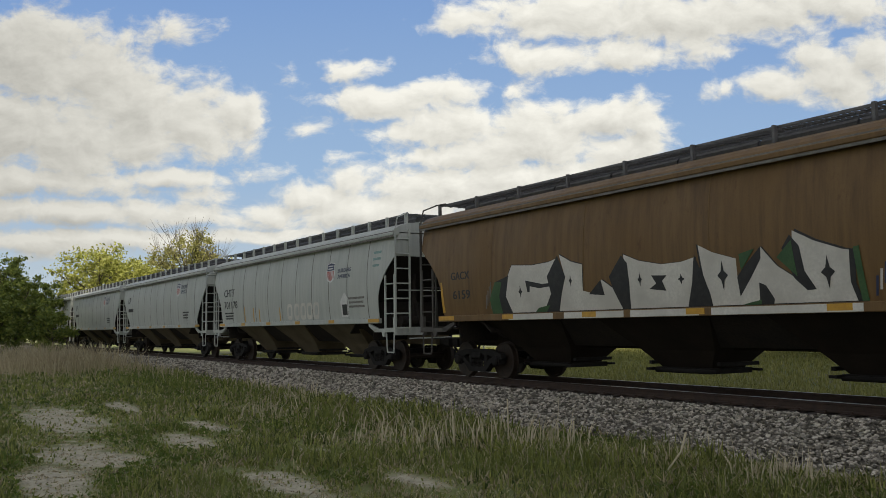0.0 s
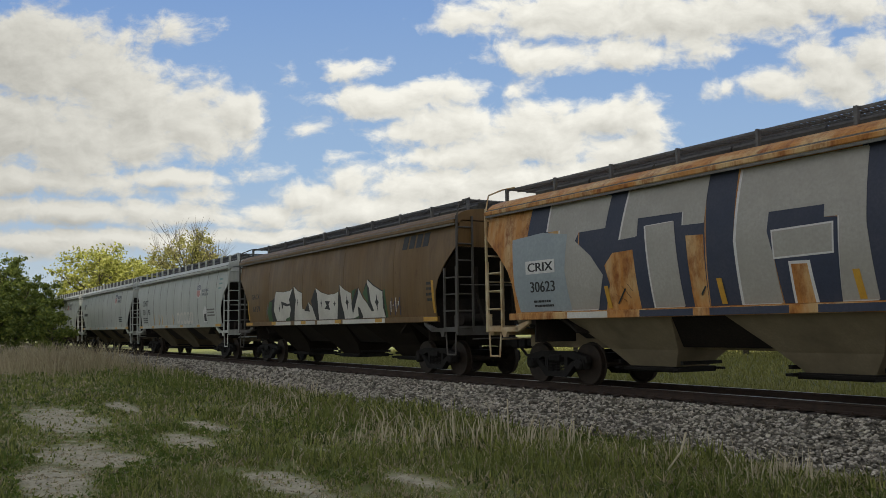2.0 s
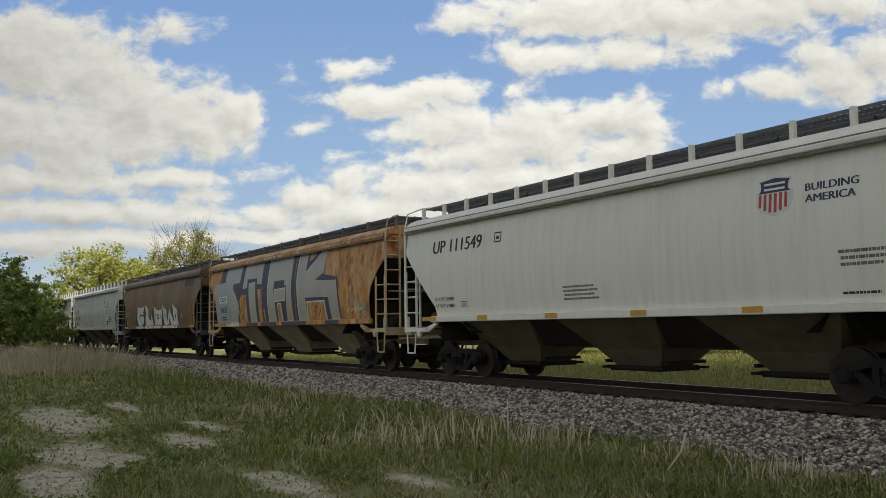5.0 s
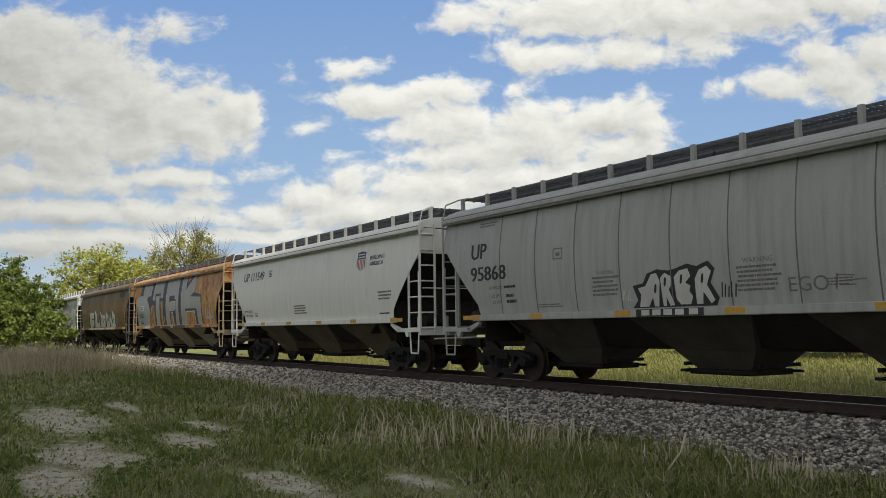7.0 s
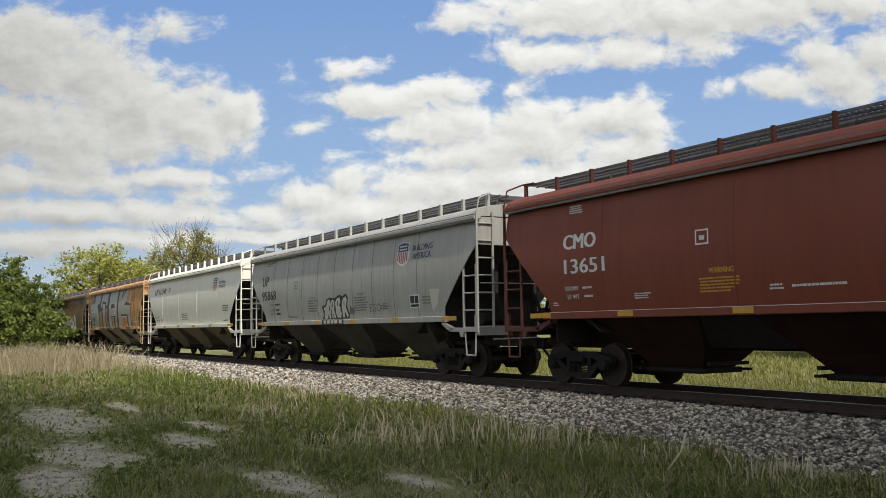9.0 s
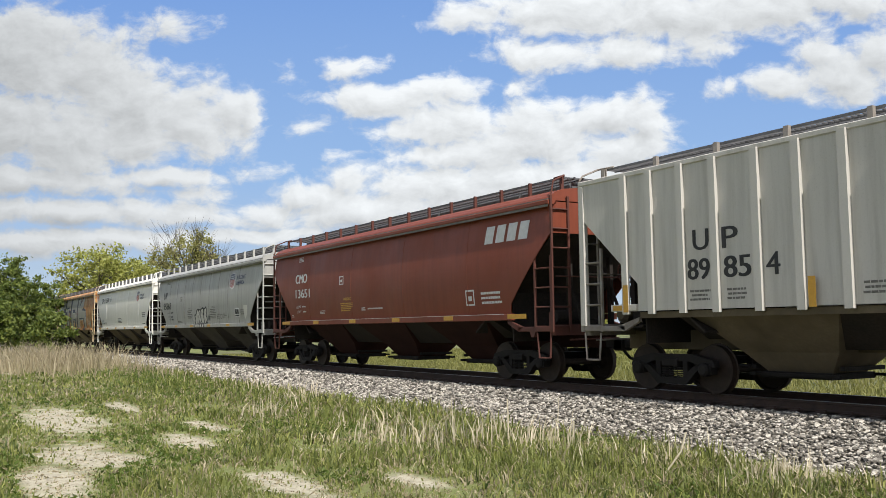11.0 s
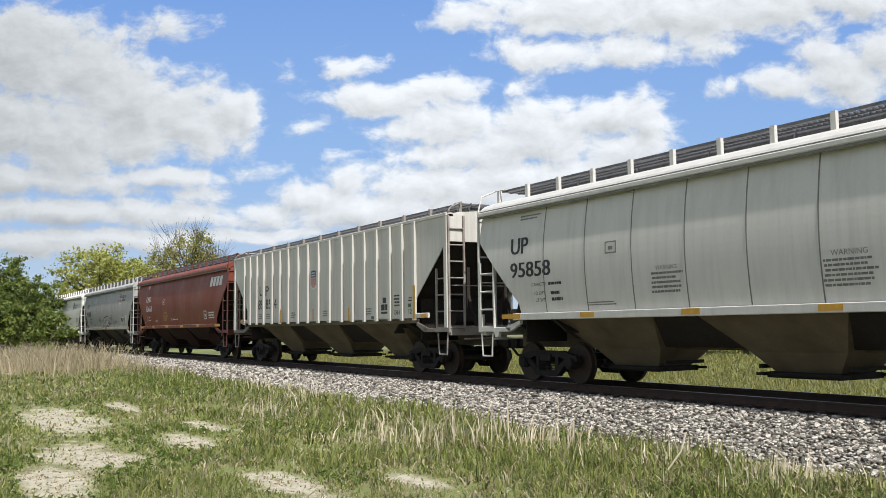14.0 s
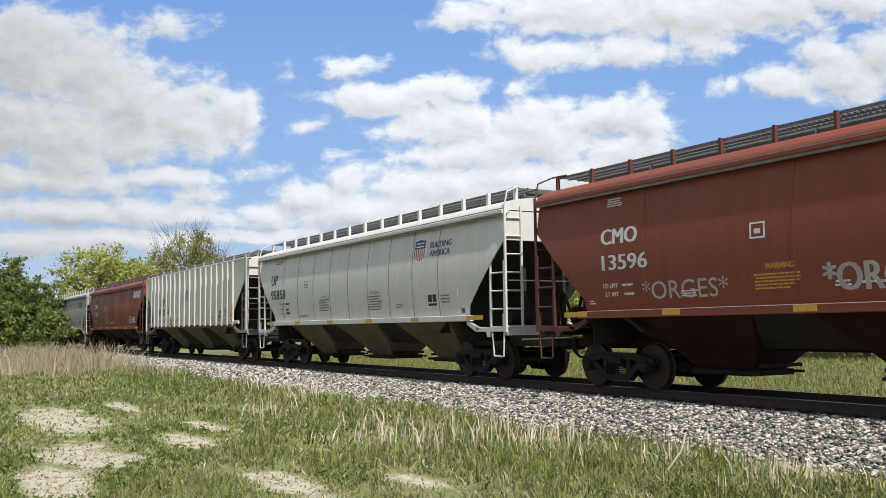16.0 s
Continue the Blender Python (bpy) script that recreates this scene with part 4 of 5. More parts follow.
dry_clump(-49.0, 6.3, 7.0, 3.4, 4200, 0.5, 1.7, 21, "tall stand of dry straw-coloured reeds", 0.38, 0.032)
dry_clump(-42.0, 9.2, 7.0, 1.6, 500, 0.3, 0.8, 22, "dry reeds along the foot of the ballast", 0.3, 0.03)
for i, (x, y, rx, n, h0, h1) in enumerate(((-13.6, 8.3, 0.7, 90, 0.35, 0.85), (-12.4, 9.2, 0.6, 70, 0.3, 0.75), (-20.5, 7.6, 1.0, 55, 0.3, 0.8), (-17.0, 8.4, 1.2, 34, 0.25, 0.65),
                                           (-9.6, 9.6, 0.6, 45, 0.25, 0.6), (-10.8, 8.6, 0.7, 40, 0.3, 0.6), (-24.0, 9.6, 1.5, 60, 0.3, 0.7), (-7.6, 9.4, 0.5, 60, 0.25, 0.5), (-28.0, 10.2, 2.0, 60, 0.3, 0.7),
                                           (-8.2, 9.9, 0.5, 30, 0.3, 0.55), (-14.8, 7.6, 0.9, 40, 0.2, 0.6))):
    dry_clump(x, y, rx, 1.0, int(n * 1.1), h0, h1 * 1.15, 30 + i, "sparse clump of dry upright stalks in the grass", 0.3, 0.021, STALK)


def stalk(x, y, dx, dy, h):
    z = ground_z(x, y)
    s = Shape().path([(x, y, z), (x + dx * 0.35, y + dy * 0.35, z + h * 0.25), (x + dx * 0.8, y + dy * 0.8, z + h * 0.6), (x + dx, y + dy, z + h)], 0.013, 5)
    solid("dry_stalk", s, STALK, "single bent dry weed stalk standing in the grass", "weed")


stalk(-8.9, 8.5, 0.22, 0.28, 0.62)
stalk(-11.2, 8.9, 0.02, 0.05, 0.55)
stalk(-13.0, 9.0, -0.05, 0.02, 0.8)


def leafy(clumps, per, size, seed, squash=0.8):
    """Leaf cards scattered over and inside ellipsoid clumps (x, y, z, radius)."""
    rng = np.random.default_rng(seed)
    cs = np.array(clumps)
    n = len(cs) * per
    c = np.repeat(cs, per, 0)
    d = rng.normal(size=(n, 3))
    d /= np.linalg.norm(d, axis=1)[:, None]
    rad = c[:, 3] * np.abs(rng.normal(0.55, 0.5, n))
    p = c[:, :3] + d * rad[:, None] * np.array([1, 1, squash])
    u = rng.normal(size=(n, 3))
    u /= np.linalg.norm(u, axis=1)[:, None]
    v = np.cross(u, rng.normal(size=(n, 3)))
    v /= np.linalg.norm(v, axis=1)[:, None]
    s = size * rng.uniform(0.5, 1.3, n)[:, None]
    verts = np.stack([p - u * s, p + v * s * 0.55, p + u * s, p - v * s * 0.55], 1).reshape(-1, 3)
    b = (np.arange(n) * 4)[:, None]
    return verts.tolist(), (b + np.array([[0, 1, 2, 3]])).tolist()


def tree(name, x, y, height, spread_r, leaf, label, seed, per=90, leaf_size=0.16, bare_top=False, trunk_r=0.22, low=0.25, limbs=15, tips=9):
    rng = random.Random(seed)
    t = thing(name, label, "tree" if name == "tree" else "bush")
    t.location = (x, y, GROUND if y > 14 or x > -18 else ground_z(x, y))
    s = Shape()
    top = height * 0.62
    sway = rng.uniform(-0.3, 0.3)
    s.tube((0, 0, -0.1), (sway * 0.5, 0, top * 0.5), trunk_r, 8, trunk_r * 0.7)
    s.tube((sway * 0.5, 0, top * 0.5), (sway, 0.1, top), trunk_r * 0.7, 8, trunk_r * 0.35)
    clumps = []
    for i in range(limbs):
        z0 = height * (low + (0.58 - low) * i / limbs)
        a = i * 2.4 + rng.uniform(-0.4, 0.4)
        reach = spread_r * rng.uniform(0.55, 1.0) * (1.0 - 0.35 * i / limbs)
        up = height * rng.uniform(0.12, 0.36)
        z1 = min(z0 + up, height * 0.97)
        p0 = Vector((sway * 0.6, 0, z0))
        p1 = p0 + Vector((math.cos(a) * reach * 0.5, math.sin(a) * reach * 0.5, up * 0.45))
        p2 = Vector((math.cos(a) * reach, math.sin(a) * reach, z1))
        s.tube(p0, p1, trunk_r * 0.34, 6, trunk_r * 0.22)
        s.tube(p1, p2, trunk_r * 0.22, 5, trunk_r * 0.08)
        for j in range(tips):
            q = p1.lerp(p2, rng.uniform(0.1, 1.1)) + Vector((rng.uniform(-1, 1), rng.uniform(-1, 1), rng.uniform(-0.3, 1))) * spread_r * 0.3
            q.z = min(q.z, height * 0.99)
            s.tube(p1.lerp(p2, rng.uniform(0.2, 0.9)), q, trunk_r * 0.09, 4, trunk_r * 0.03)
            clumps.append((q.x, q.y, q.z, spread_r * rng.uniform(0.10, 0.24)))
        if bare_top:
            for j in range(5):
                q = p2 + Vector((rng.uniform(-0.6, 0.6), rng.uniform(-0.6, 0.6), rng.uniform(0.7, 1.0))) * height * 0.2
                q.z = min(q.z, height)
                s.tube(p1.lerp(p2, rng.uniform(0.5, 1)), q, trunk_r * 0.09, 4, trunk_r * 0.03)
                for k in range(3):
                    r2 = q + Vector((rng.uniform(-1, 1), rng.uniform(-1, 1), rng.uniform(0, 1))) * 0.7
                    s.tube(p2.lerp(q, 0.5), r2, trunk_r * 0.05, 3, trunk_r * 0.03)
    for j in range(7 if not bare_top else 2):
        clumps.append((rng.uniform(-0.5, 0.5) * spread_r, rng.uniform(-0.5, 0.5) * spread_r, height * rng.uniform(0.7, 0.93), spread_r * rng.uniform(0.15, 0.28)))
    part("trunk", s, BARK, t, "grey-brown trunk and limbs")
    v, f = leafy(clumps, per, leaf_size, seed)
    me = bpy.data.meshes.new("crown")
    me.from_pydata(v, [], f)
    me.materials.append(leaf)
    part("crown", me, None, t)
    return t


weeds()
tree("tree", -114.0, 20.6, 12.6, 6.2, LEAF_SPRING, "wide tree with sparse yellow-green spring leaves behind the track", 3, 62, 0.2, False, 0.35)
tree("tree", -118.0, 26.0, 11.6, 5.0, LEAF_SPRING, "tree in fresh yellow-green leaf behind the track", 4, 95, 0.2)
tree("tree", -104.0, 29.0, 14.6, 5.2, LEAF_BUD, "tall budding tree with bare upper twigs behind the track", 5, 70, 0.16, True, 0.3)
tree("tree", -112.0, 33.5, 11.2, 4.6, LEAF_SPRING, "rounded tree in yellow-green spring leaf", 6, 95, 0.2)
tree("tree", -190.0, 63.0, 16.5, 6.0, LEAF_BUD, "distant tree with thin spring foliage", 7, 60, 0.3, True)
tree("bush", -75.0, 6.0, 7.7, 3.0, LEAF_DARK, "dense dark green bush beside the track", 8, 90, 0.12, False, 0.16, 0.05, 22, 10)
tree("bush", -71.0, 7.2, 6.0, 1.9, LEAF_DARK, "upright green bush with small leaves beside the track", 9, 80, 0.11, False, 0.13, 0.08, 18, 8)
tree("bush", -86.0, 10.6, 6.6, 2.0, LEAF_DARK, "tall dark green bush growing close to the rails", 10, 90, 0.12, False, 0.13, 0.05, 18, 9)
tree("bush", -66.0, 8.9, 3.4, 1.5, LEAF_DARK, "low loose bush in front of taller ones", 12, 60, 0.11, False, 0.08, 0.05, 12, 6)
tree("bush", -68.0, 5.6, 4.2, 2.0, LEAF_DARK, "low green bush at the edge of the reeds", 13, 90, 0.11, False, 0.1, 0.05, 16, 8)
for i, (x, y, h, r) in enumerate(((-41.0, 47.0, 7.0, 3.2), (-52.0, 42.0, 5.0, 2.8), (-35.0, 49.0, 7.5, 3.6), (-27.0, 52.0, 8.0, 4.0), (-62.0, 60.0, 6.0, 3.0), (-31.0, 45.0, 5.5, 3.4), (-23.0, 47.0, 7.0, 3.6))):
    tree("tree", x, y, h, r, LEAF_SPRING, "light green tree standing across the field", 20 + i, 110, 0.16, False, 0.2, 0.1)


def far_field():
    """Longer grass of the field across the line."""
    rng = np.random.default_rng(77)
    n = 60000
    x = rng.uniform(-70, -5, n)
    y = 21.6 + 36.0 * rng.random(n) ** 1.7
    r = np.hypot(x, y)
    root = np.stack([x, y, np.full(n, GROUND - 0.01)], 1)
    blades("field_grass", FIELD, root, rng.uniform(0.1, 0.3, n), np.maximum(0.012, r * 0.0012) * rng.uniform(0.7, 1.4, n), np.abs(rng.normal(0.4, 0.3, n)), 5, "green field grass beyond the railway", "grass")


far_field()


def passing_cloud():
    """The cumulus overhead whose shade drifts off the line."""
    m, nt, b = bsdf("cloud_vapour", 1.0)
    link(nt, mixed(nt, fbm(nt, 0.01), (0.85, 0.85, 0.85), (0.75, 0.76, 0.78)), b.inputs["Base Color"])
    rng = random.Random(9)
    me = bpy.data.meshes.new("cloud")
    bm = bmesh.new()
    for i in range(90):
        x, y = rng.uniform(35, 440), rng.uniform(-260, 260)
        r = rng.uniform(22, 60) * (0.55 if x < 80 else 1.0)
        bmesh.ops.create_icosphere(bm, subdivisions=2, radius=1.0, matrix=Matrix.Translation((x, y, rng.uniform(-8, 25))) @ Matrix.Diagonal((r, r, r * 0.45, 1)))
    for i in range(620):
        x = -8 + 40 * rng.random() ** 0.6
        r = rng.uniform(4, 8)
        bmesh.ops.create_icosphere(bm, subdivisions=1, radius=1.0, matrix=Matrix.Translation((x, rng.uniform(-150, 150), rng.uniform(-5, 5))) @ Matrix.Diagonal((r, r, r * 0.5, 1)))
    bmesh.ops.create_icosphere(bm, subdivisions=3, radius=1.0, matrix=Matrix.Translation((235, 0, 0)) @ Matrix.Diagonal((205, 270, 26, 1)))
    for v in bm.verts:
        v.co += v.normal * 9.0 * noise.noise(v.co * 0.03)
    bm.to_mesh(me)
    bm.free()
    me.materials.append(m)
    return tagged(new("cloud", me), "large white cumulus cloud drifting overhead", "cloud")


cloud = passing_cloud()
CLOUD_FOOT = sun_way * (620.0 / sun_way.z)


def cloud_pose(edge):
    """The shade's border runs slantwise over the line; edge: how far it has drawn off towards the camera's right."""
    turn = radians(-55.0)
    return pose(edge * math.cos(turn) + CLOUD_FOOT.x, edge * math.sin(turn) + CLOUD_FOOT.y, CLOUD_FOOT.z, 0, 0, -55.0)


cloud.matrix_basis = cloud_pose(-60.0)


# ---- lettering, emblems and graffiti, laid on the near side of the cars ----
def words(car, text, x0, x1, z0, z1, material, y=-W - 0.004, name="lettering", bold=True):
    """Letters filling the box x0..x1, z0..z1 of a car's side."""
    cu = bpy.data.curves.new("letters", "FONT")
    cu.body, cu.resolution_u = text, 3
    tmp = bpy.data.objects.new("letters", cu)
    me = bpy.data.meshes.new_from_object(tmp)
    bpy.data.objects.remove(tmp)
    me.name = name
    co = np.array([v.co[:] for v in me.vertices])
    lo, hi = co.min(0), co.max(0)
    x = x0 + (co[:, 0] - lo[0]) / (hi[0] - lo[0]) * (x1 - x0)
    z = z0 + (co[:, 1] - lo[1]) / (hi[1] - lo[1]) * (z1 - z0)
    me.vertices.foreach_set("co", np.stack([x, np.full(len(x), y), z], 1).ravel())
    me.materials.clear()
    me.materials.append(material)
    me.update()
    if bold:
        # a second pass of paint a little to the side thickens the strokes
        bm = bmesh.new()
        bm.from_mesh(me)
        own = bm.faces[:] + bm.edges[:] + bm.verts[:]
        for k in (1, 2):
            more = bmesh.ops.duplicate(bm, geom=own)["geom"]
            bmesh.ops.translate(bm, verts=[g for g in more if isinstance(g, bmesh.types.BMVert)], vec=((x1 - x0) / max(len(text), 2) * 0.065 * k, -0.001 * k, 0))
        bm.to_mesh(me)
        bm.free()
    return part(name, me, None, car)


def lines(car, x0, x1, z0, z1, rows, material, seed=1, y=-W - 0.004, name="small_print"):
    """Writing too small to read: broken plain bars."""
    rng = random.Random(seed)
    s = Shape()
    h = (z1 - z0) / rows
    for i in range(rows):
        x = x0 + rng.uniform(0, 0.06)
        end = x1 - rng.uniform(0, 0.25) * (x1 - x0)
        while x < end:
            w = min(rng.uniform(0.03, 0.12), end - x)
            s.box(x, x + w, y, y + 0.003, z0 + (i + 0.25) * h, z0 + (i + 0.75) * h)
            x += w + 0.014
    return tagged(part(name, s, material, car), kind="stuff")


def spray(car, pts, material, layer=1, grow=1.0, shift=(0, 0), name="spray_paint", y=-W):
    """A patch of paint with the outline pts, (x, z) on the side of a car."""
    cx, cz = sum(p[0] for p in pts) / len(pts), sum(p[1] for p in pts) / len(pts)
    q = [(cx + (x - cx) * grow + shift[0], min(max(cz + (z - cz) * grow + shift[1], SILL + 0.004), EAVE - 0.05)) for x, z in pts]
    return part(name, Shape().slab(q, y - 0.0035 * layer, y - 0.0035 * layer + 0.003), material, car)


def blob(x, z, rx, rz, power=0.7, n=16, tilt=0.0):
    out = []
    for i in range(n):
        a = 2 * math.pi * i / n
        c, s = math.cos(a), math.sin(a)
        px, pz = rx * math.copysign(abs(c) ** power, c), rz * math.copysign(abs(s) ** power, s)
        out.append((x + px + tilt * pz, z + pz))
    return out


def square(car, x0, x1, z0, z1, material, t=0.03, name="stencil_square"):
    s = Shape()
    y0, y1 = -W - 0.005, -W - 0.002
    s.box(x0, x1, y0, y1, z0, z0 + t).box(x0, x1, y0, y1, z1 - t, z1).box(x0, x0 + t, y0, y1, z0 + t, z1 - t).box(x1 - t, x1, y0, y1, z0 + t, z1 - t)
    s.box(x0 + 0.3 * (x1 - x0), x1 - 0.3 * (x1 - x0), y0, y1, z0 + 0.3 * (z1 - z0), z0 + 0.6 * (z1 - z0))
    return part(name, s, material, car)


def emblem(car, x0, x1, z0, z1, slogan=None, pale=False):
    """Railway shield: dark chief over red and white bars, with the slogan beside it."""
    w, h = x1 - x0, z1 - z0
    edge = [(0.0, 0.36), (0.14, 0.12), (0.5, 0.0), (0.86, 0.12), (1.0, 0.36), (0.99, 0.62), (0.88, 0.66), (0.9, 0.82), (0.97, 0.93), (0.72, 0.96), (0.5, 1.0), (0.28, 0.96), (0.03, 0.93), (0.1, 0.82), (0.12, 0.66), (0.01, 0.62)]
    out = [(x0 + a * w, z0 + b * h) for a, b in edge]
    shield = part("emblem", Shape().slab(out, -W - 0.0065, -W - 0.003), WHITE, car, "white-edged shield emblem")
    chief = [(0.07, 0.60), (0.93, 0.60), (0.86, 0.68), (0.87, 0.83), (0.91, 0.90), (0.7, 0.93), (0.5, 0.96), (0.3, 0.93), (0.09, 0.90), (0.13, 0.83), (0.14, 0.68)]
    part("emblem_chief", Shape().slab([(x0 + a * w, z0 + b * h) for a, b in chief], -W - 0.0095, -W - 0.0068), NAVY, shield)
    s = Shape()
    for zz in (0.66, 0.79):
        s.box(x0 + 0.22 * w, x0 + 0.78 * w, -W - 0.0125, -W - 0.0098, z0 + zz * h, z0 + (zz + 0.055) * h)
    part("emblem_band", s, WHITE, shield)
    bars = 6
    for i in range(bars):
        a = 0.08 + i * 0.84 / bars
        low = 0.10 + 0.26 * abs((a + 0.035) * 2 - 1) ** 2
        part("emblem_bar", Shape().box(x0 + a * w, x0 + (a + 0.075) * w, -W - 0.0095, -W - 0.0068, z0 + low * h, z0 + 0.58 * h), RED, shield)
    if slogan:
        a, b, c, d = slogan
        m = (c + d) / 2
        words(car, "BUILDING", a, b, m + 0.03, d, NAVY)
        words(car, "AMERICA", a, b - 0.05, c, m - 0.03, NAVY)


def reflectors(car, length, first=1.05, n=6, material=None):
    for i in range(n):
        x = first + i * (length - 2 * first - 0.6) / (n - 1)
        w = 0.75 if i in (0, n - 1) else 0.45
        part("reflector", Shape().box(x, x + w, -W - 0.042, -W - 0.034, 1.49, 1.60), material or YELLOW, car)


def mark_cars():
    far3, far2, far1, dull, brown, rusty, white, bub, red1, ribbed, emb, red2, tail = [c for c, _ in CARS]
    for car, L in ((far3, 18.4), (far2, 18.4), (far1, 18.3), (dull, 17.8), (white, 16.65), (bub, 17.1), (red1, 17.5), (emb, 17.35), (red2, 17.5), (tail, 17.35), (brown, 17.6)):
        reflectors(car, L)
    # far grey cars
    for car in (far3, far2, far1):
        words(car, "UP", 1.4, 2.1, 3.0, 3.4, BLACK)
        lines(car, 1.5, 2.9, 2.4, 2.8, 1, BLACK, 4)
        emblem(car, 12.9, 13.6, 3.1, 3.8, (13.8, 14.9, 3.2, 3.65))
        lines(car, 14.2, 15.3, 1.9, 2.3, 3, BLACK, 5)
    # dull grey round-sided car
    words(dull, "CHTT", 1.56, 2.95, 2.76, 3.08, BLACK)
    words(dull, "701178", 1.57, 3.35, 2.24, 2.55, BLACK)
    lines(dull, 1.6, 3.0, 1.75, 2.1, 3, BLACK, 6)
    emblem(dull, 12.84, 13.55, 2.85, 3.54, (13.77, 14.79, 2.96, 3.29))
    lines(dull, 14.6, 15.8, 1.95, 2.35, 3, SEAM, 7)
    spray(dull, [(14.0, 1.7), (14.55, 1.7), (14.6, 2.25), (14.3, 2.5), (13.95, 2.2)], WHITE, 1)
    spray(dull, [(14.1, 1.75), (14.45, 1.75), (14.45, 2.1), (14.1, 2.1)], BLACK, 2)
    for i, x in enumerate((9.4, 10.1, 10.7, 11.3, 11.9)):
        spray(dull, blob(x, 1.95, 0.26, 0.3, 0.6, tilt=0.15), CHALK, 2)
        spray(dull, blob(x + 0.02, 1.97, 0.13, 0.17, 0.6, tilt=0.15), PAINT["old_grey"], 3)
    for i, x in enumerate((4.2, 5.3, 6.0, 8.3)):
        spray(dull, [(x, 1.64), (x + 0.1, 1.64), (x + 0.12, 2.3 - 0.1 * i), (x + 0.03, 2.2)], YELLOW, 1)
    for i in range(3):
        lines(dull, 16.35, 16.95, 3.15 + 0.2 * i, 3.3 + 0.2 * i, 1, TEAL, 8 + i)
    # rust-brown car with the large white piece
    logo = Shape()
    for i in range(4):
        x = 14.57 + i * 0.4
        logo.slab([(x, 3.56), (x + 0.3, 3.56), (x + 0.36, 3.94), (x + 0.06, 3.94)], -W - 0.006, -W - 0.003)
    part("painted_mark", logo, BLACK, brown, "faded black four-block mark")
    words(brown, "GACX", 1.62, 2.5, 2.54, 2.74, BLACK)
    words(brown, "6159", 1.68, 2.5, 2.04, 2.26, BLACK)
    lines(brown, 16.0, 16.4, 2.0, 2.6, 4, BLACK, 9)
    # white letters, the black wedges between them, and touches of green
    piece = (
        [(4.22, 2.50), (4.40, 2.76), (5.19, 2.71), (5.83, 2.74), (6.12, 2.80), (5.91, 2.41), (5.98, 1.90), (5.68, 1.63), (4.21, 1.63), (4.05, 2.10)],
        [(6.22, 2.88), (6.63, 2.70), (7.01, 2.61), (6.98, 2.05), (7.34, 1.97), (7.60, 2.26), (7.99, 2.04), (8.18, 1.63), (6.09, 1.63), (6.24, 2.02), (6.41, 2.38)],
        [(8.29, 2.73), (8.74, 2.57), (9.35, 2.46), (9.87, 2.47), (10.20, 2.53), (10.12, 2.08), (9.98, 1.63), (8.34, 1.63), (8.40, 2.16)],
        [(10.29, 2.75), (10.63, 2.59), (11.16, 2.44), (11.17, 2.07), (11.49, 2.30), (11.71, 2.60), (12.02, 2.26), (12.34, 2.06), (12.36, 2.82), (12.76, 2.62), (13.25, 2.45), (13.39, 2.42), (13.37, 1.92), (13.46, 1.63), (10.52, 1.63), (10.48, 1.85), (10.39, 2.16)],
    )
    for p in piece:
        spray(brown, p, BLACK, 1, 1.035, (0.02, 0.0), "graffiti_outline")
        spray(brown, p, CHALK, 2, 0.99, (0, 0), "graffiti_letter")
    for p in (
            [(6.16, 2.86), (5.77, 2.42), (5.88, 2.03), (5.56, 1.63), (6.11, 1.63), (6.26, 2.02), (6.43, 2.38)],
            [(8.24, 2.71), (7.85, 2.30), (7.95, 2.04), (8.18, 1.63), (8.41, 1.63), (8.44, 2.16), (8.41, 2.54)],
            [(10.21, 2.57), (10.12, 2.08), (9.95, 1.63), (10.55, 1.63), (10.52, 1.85), (10.41, 2.16)],
            [(4.27, 2.52), (3.68, 2.39), (3.83, 2.04), (3.63, 1.63), (4.33, 1.63), (4.11, 2.03)],
            [(11.71, 2.61), (11.40, 2.34), (11.17, 2.12), (11.20, 1.78), (11.47, 2.09), (11.70, 2.40)],
            [(12.30, 2.75), (12.14, 2.54), (12.34, 2.04), (12.57, 1.83), (12.74, 1.84), (12.55, 2.14), (12.48, 2.55)],
            [(11.63, 2.00), (11.60, 1.63), (11.88, 1.63), (11.91, 1.71), (11.76, 1.95)],
            [(7.18, 1.97), (7.58, 2.25), (7.67, 1.93)],
            [(4.94, 2.37), (5.58, 2.26), (6.12, 2.28), (6.11, 2.21), (5.46, 2.17), (5.10, 2.23), (5.08, 2.10), (5.00, 2.10)],
            [(9.07, 2.26), (9.48, 2.24), (9.35, 2.14), (9.44, 1.95), (8.99, 2.00), (9.19, 2.10)],
            [(13.41, 2.43), (13.49, 2.43), (13.45, 1.91), (13.55, 1.63), (13.47, 1.63), (13.38, 1.92)]):
        spray(brown, p, BLACK, 3, name="graffiti_line")
    for p in (
            [(3.68, 2.39), (3.97, 2.38), (3.83, 2.04), (3.91, 1.63), (3.48, 1.63), (3.42, 1.99)],
            [(11.21, 1.63), (11.41, 1.67), (11.65, 1.71), (11.62, 1.63)],
            [(12.03, 2.40), (12.33, 2.66), (12.41, 2.06)],
            [(11.24, 2.51), (11.58, 2.58), (11.27, 2.22)],
            [(13.45, 2.46), (13.55, 2.47), (13.64, 1.63), (13.52, 1.63)],
            [(5.23, 1.63), (5.38, 1.73), (5.81, 1.78), (5.65, 1.63)]):
        spray(brown, p, SPRAY_GREEN, 4, name="graffiti_halo")
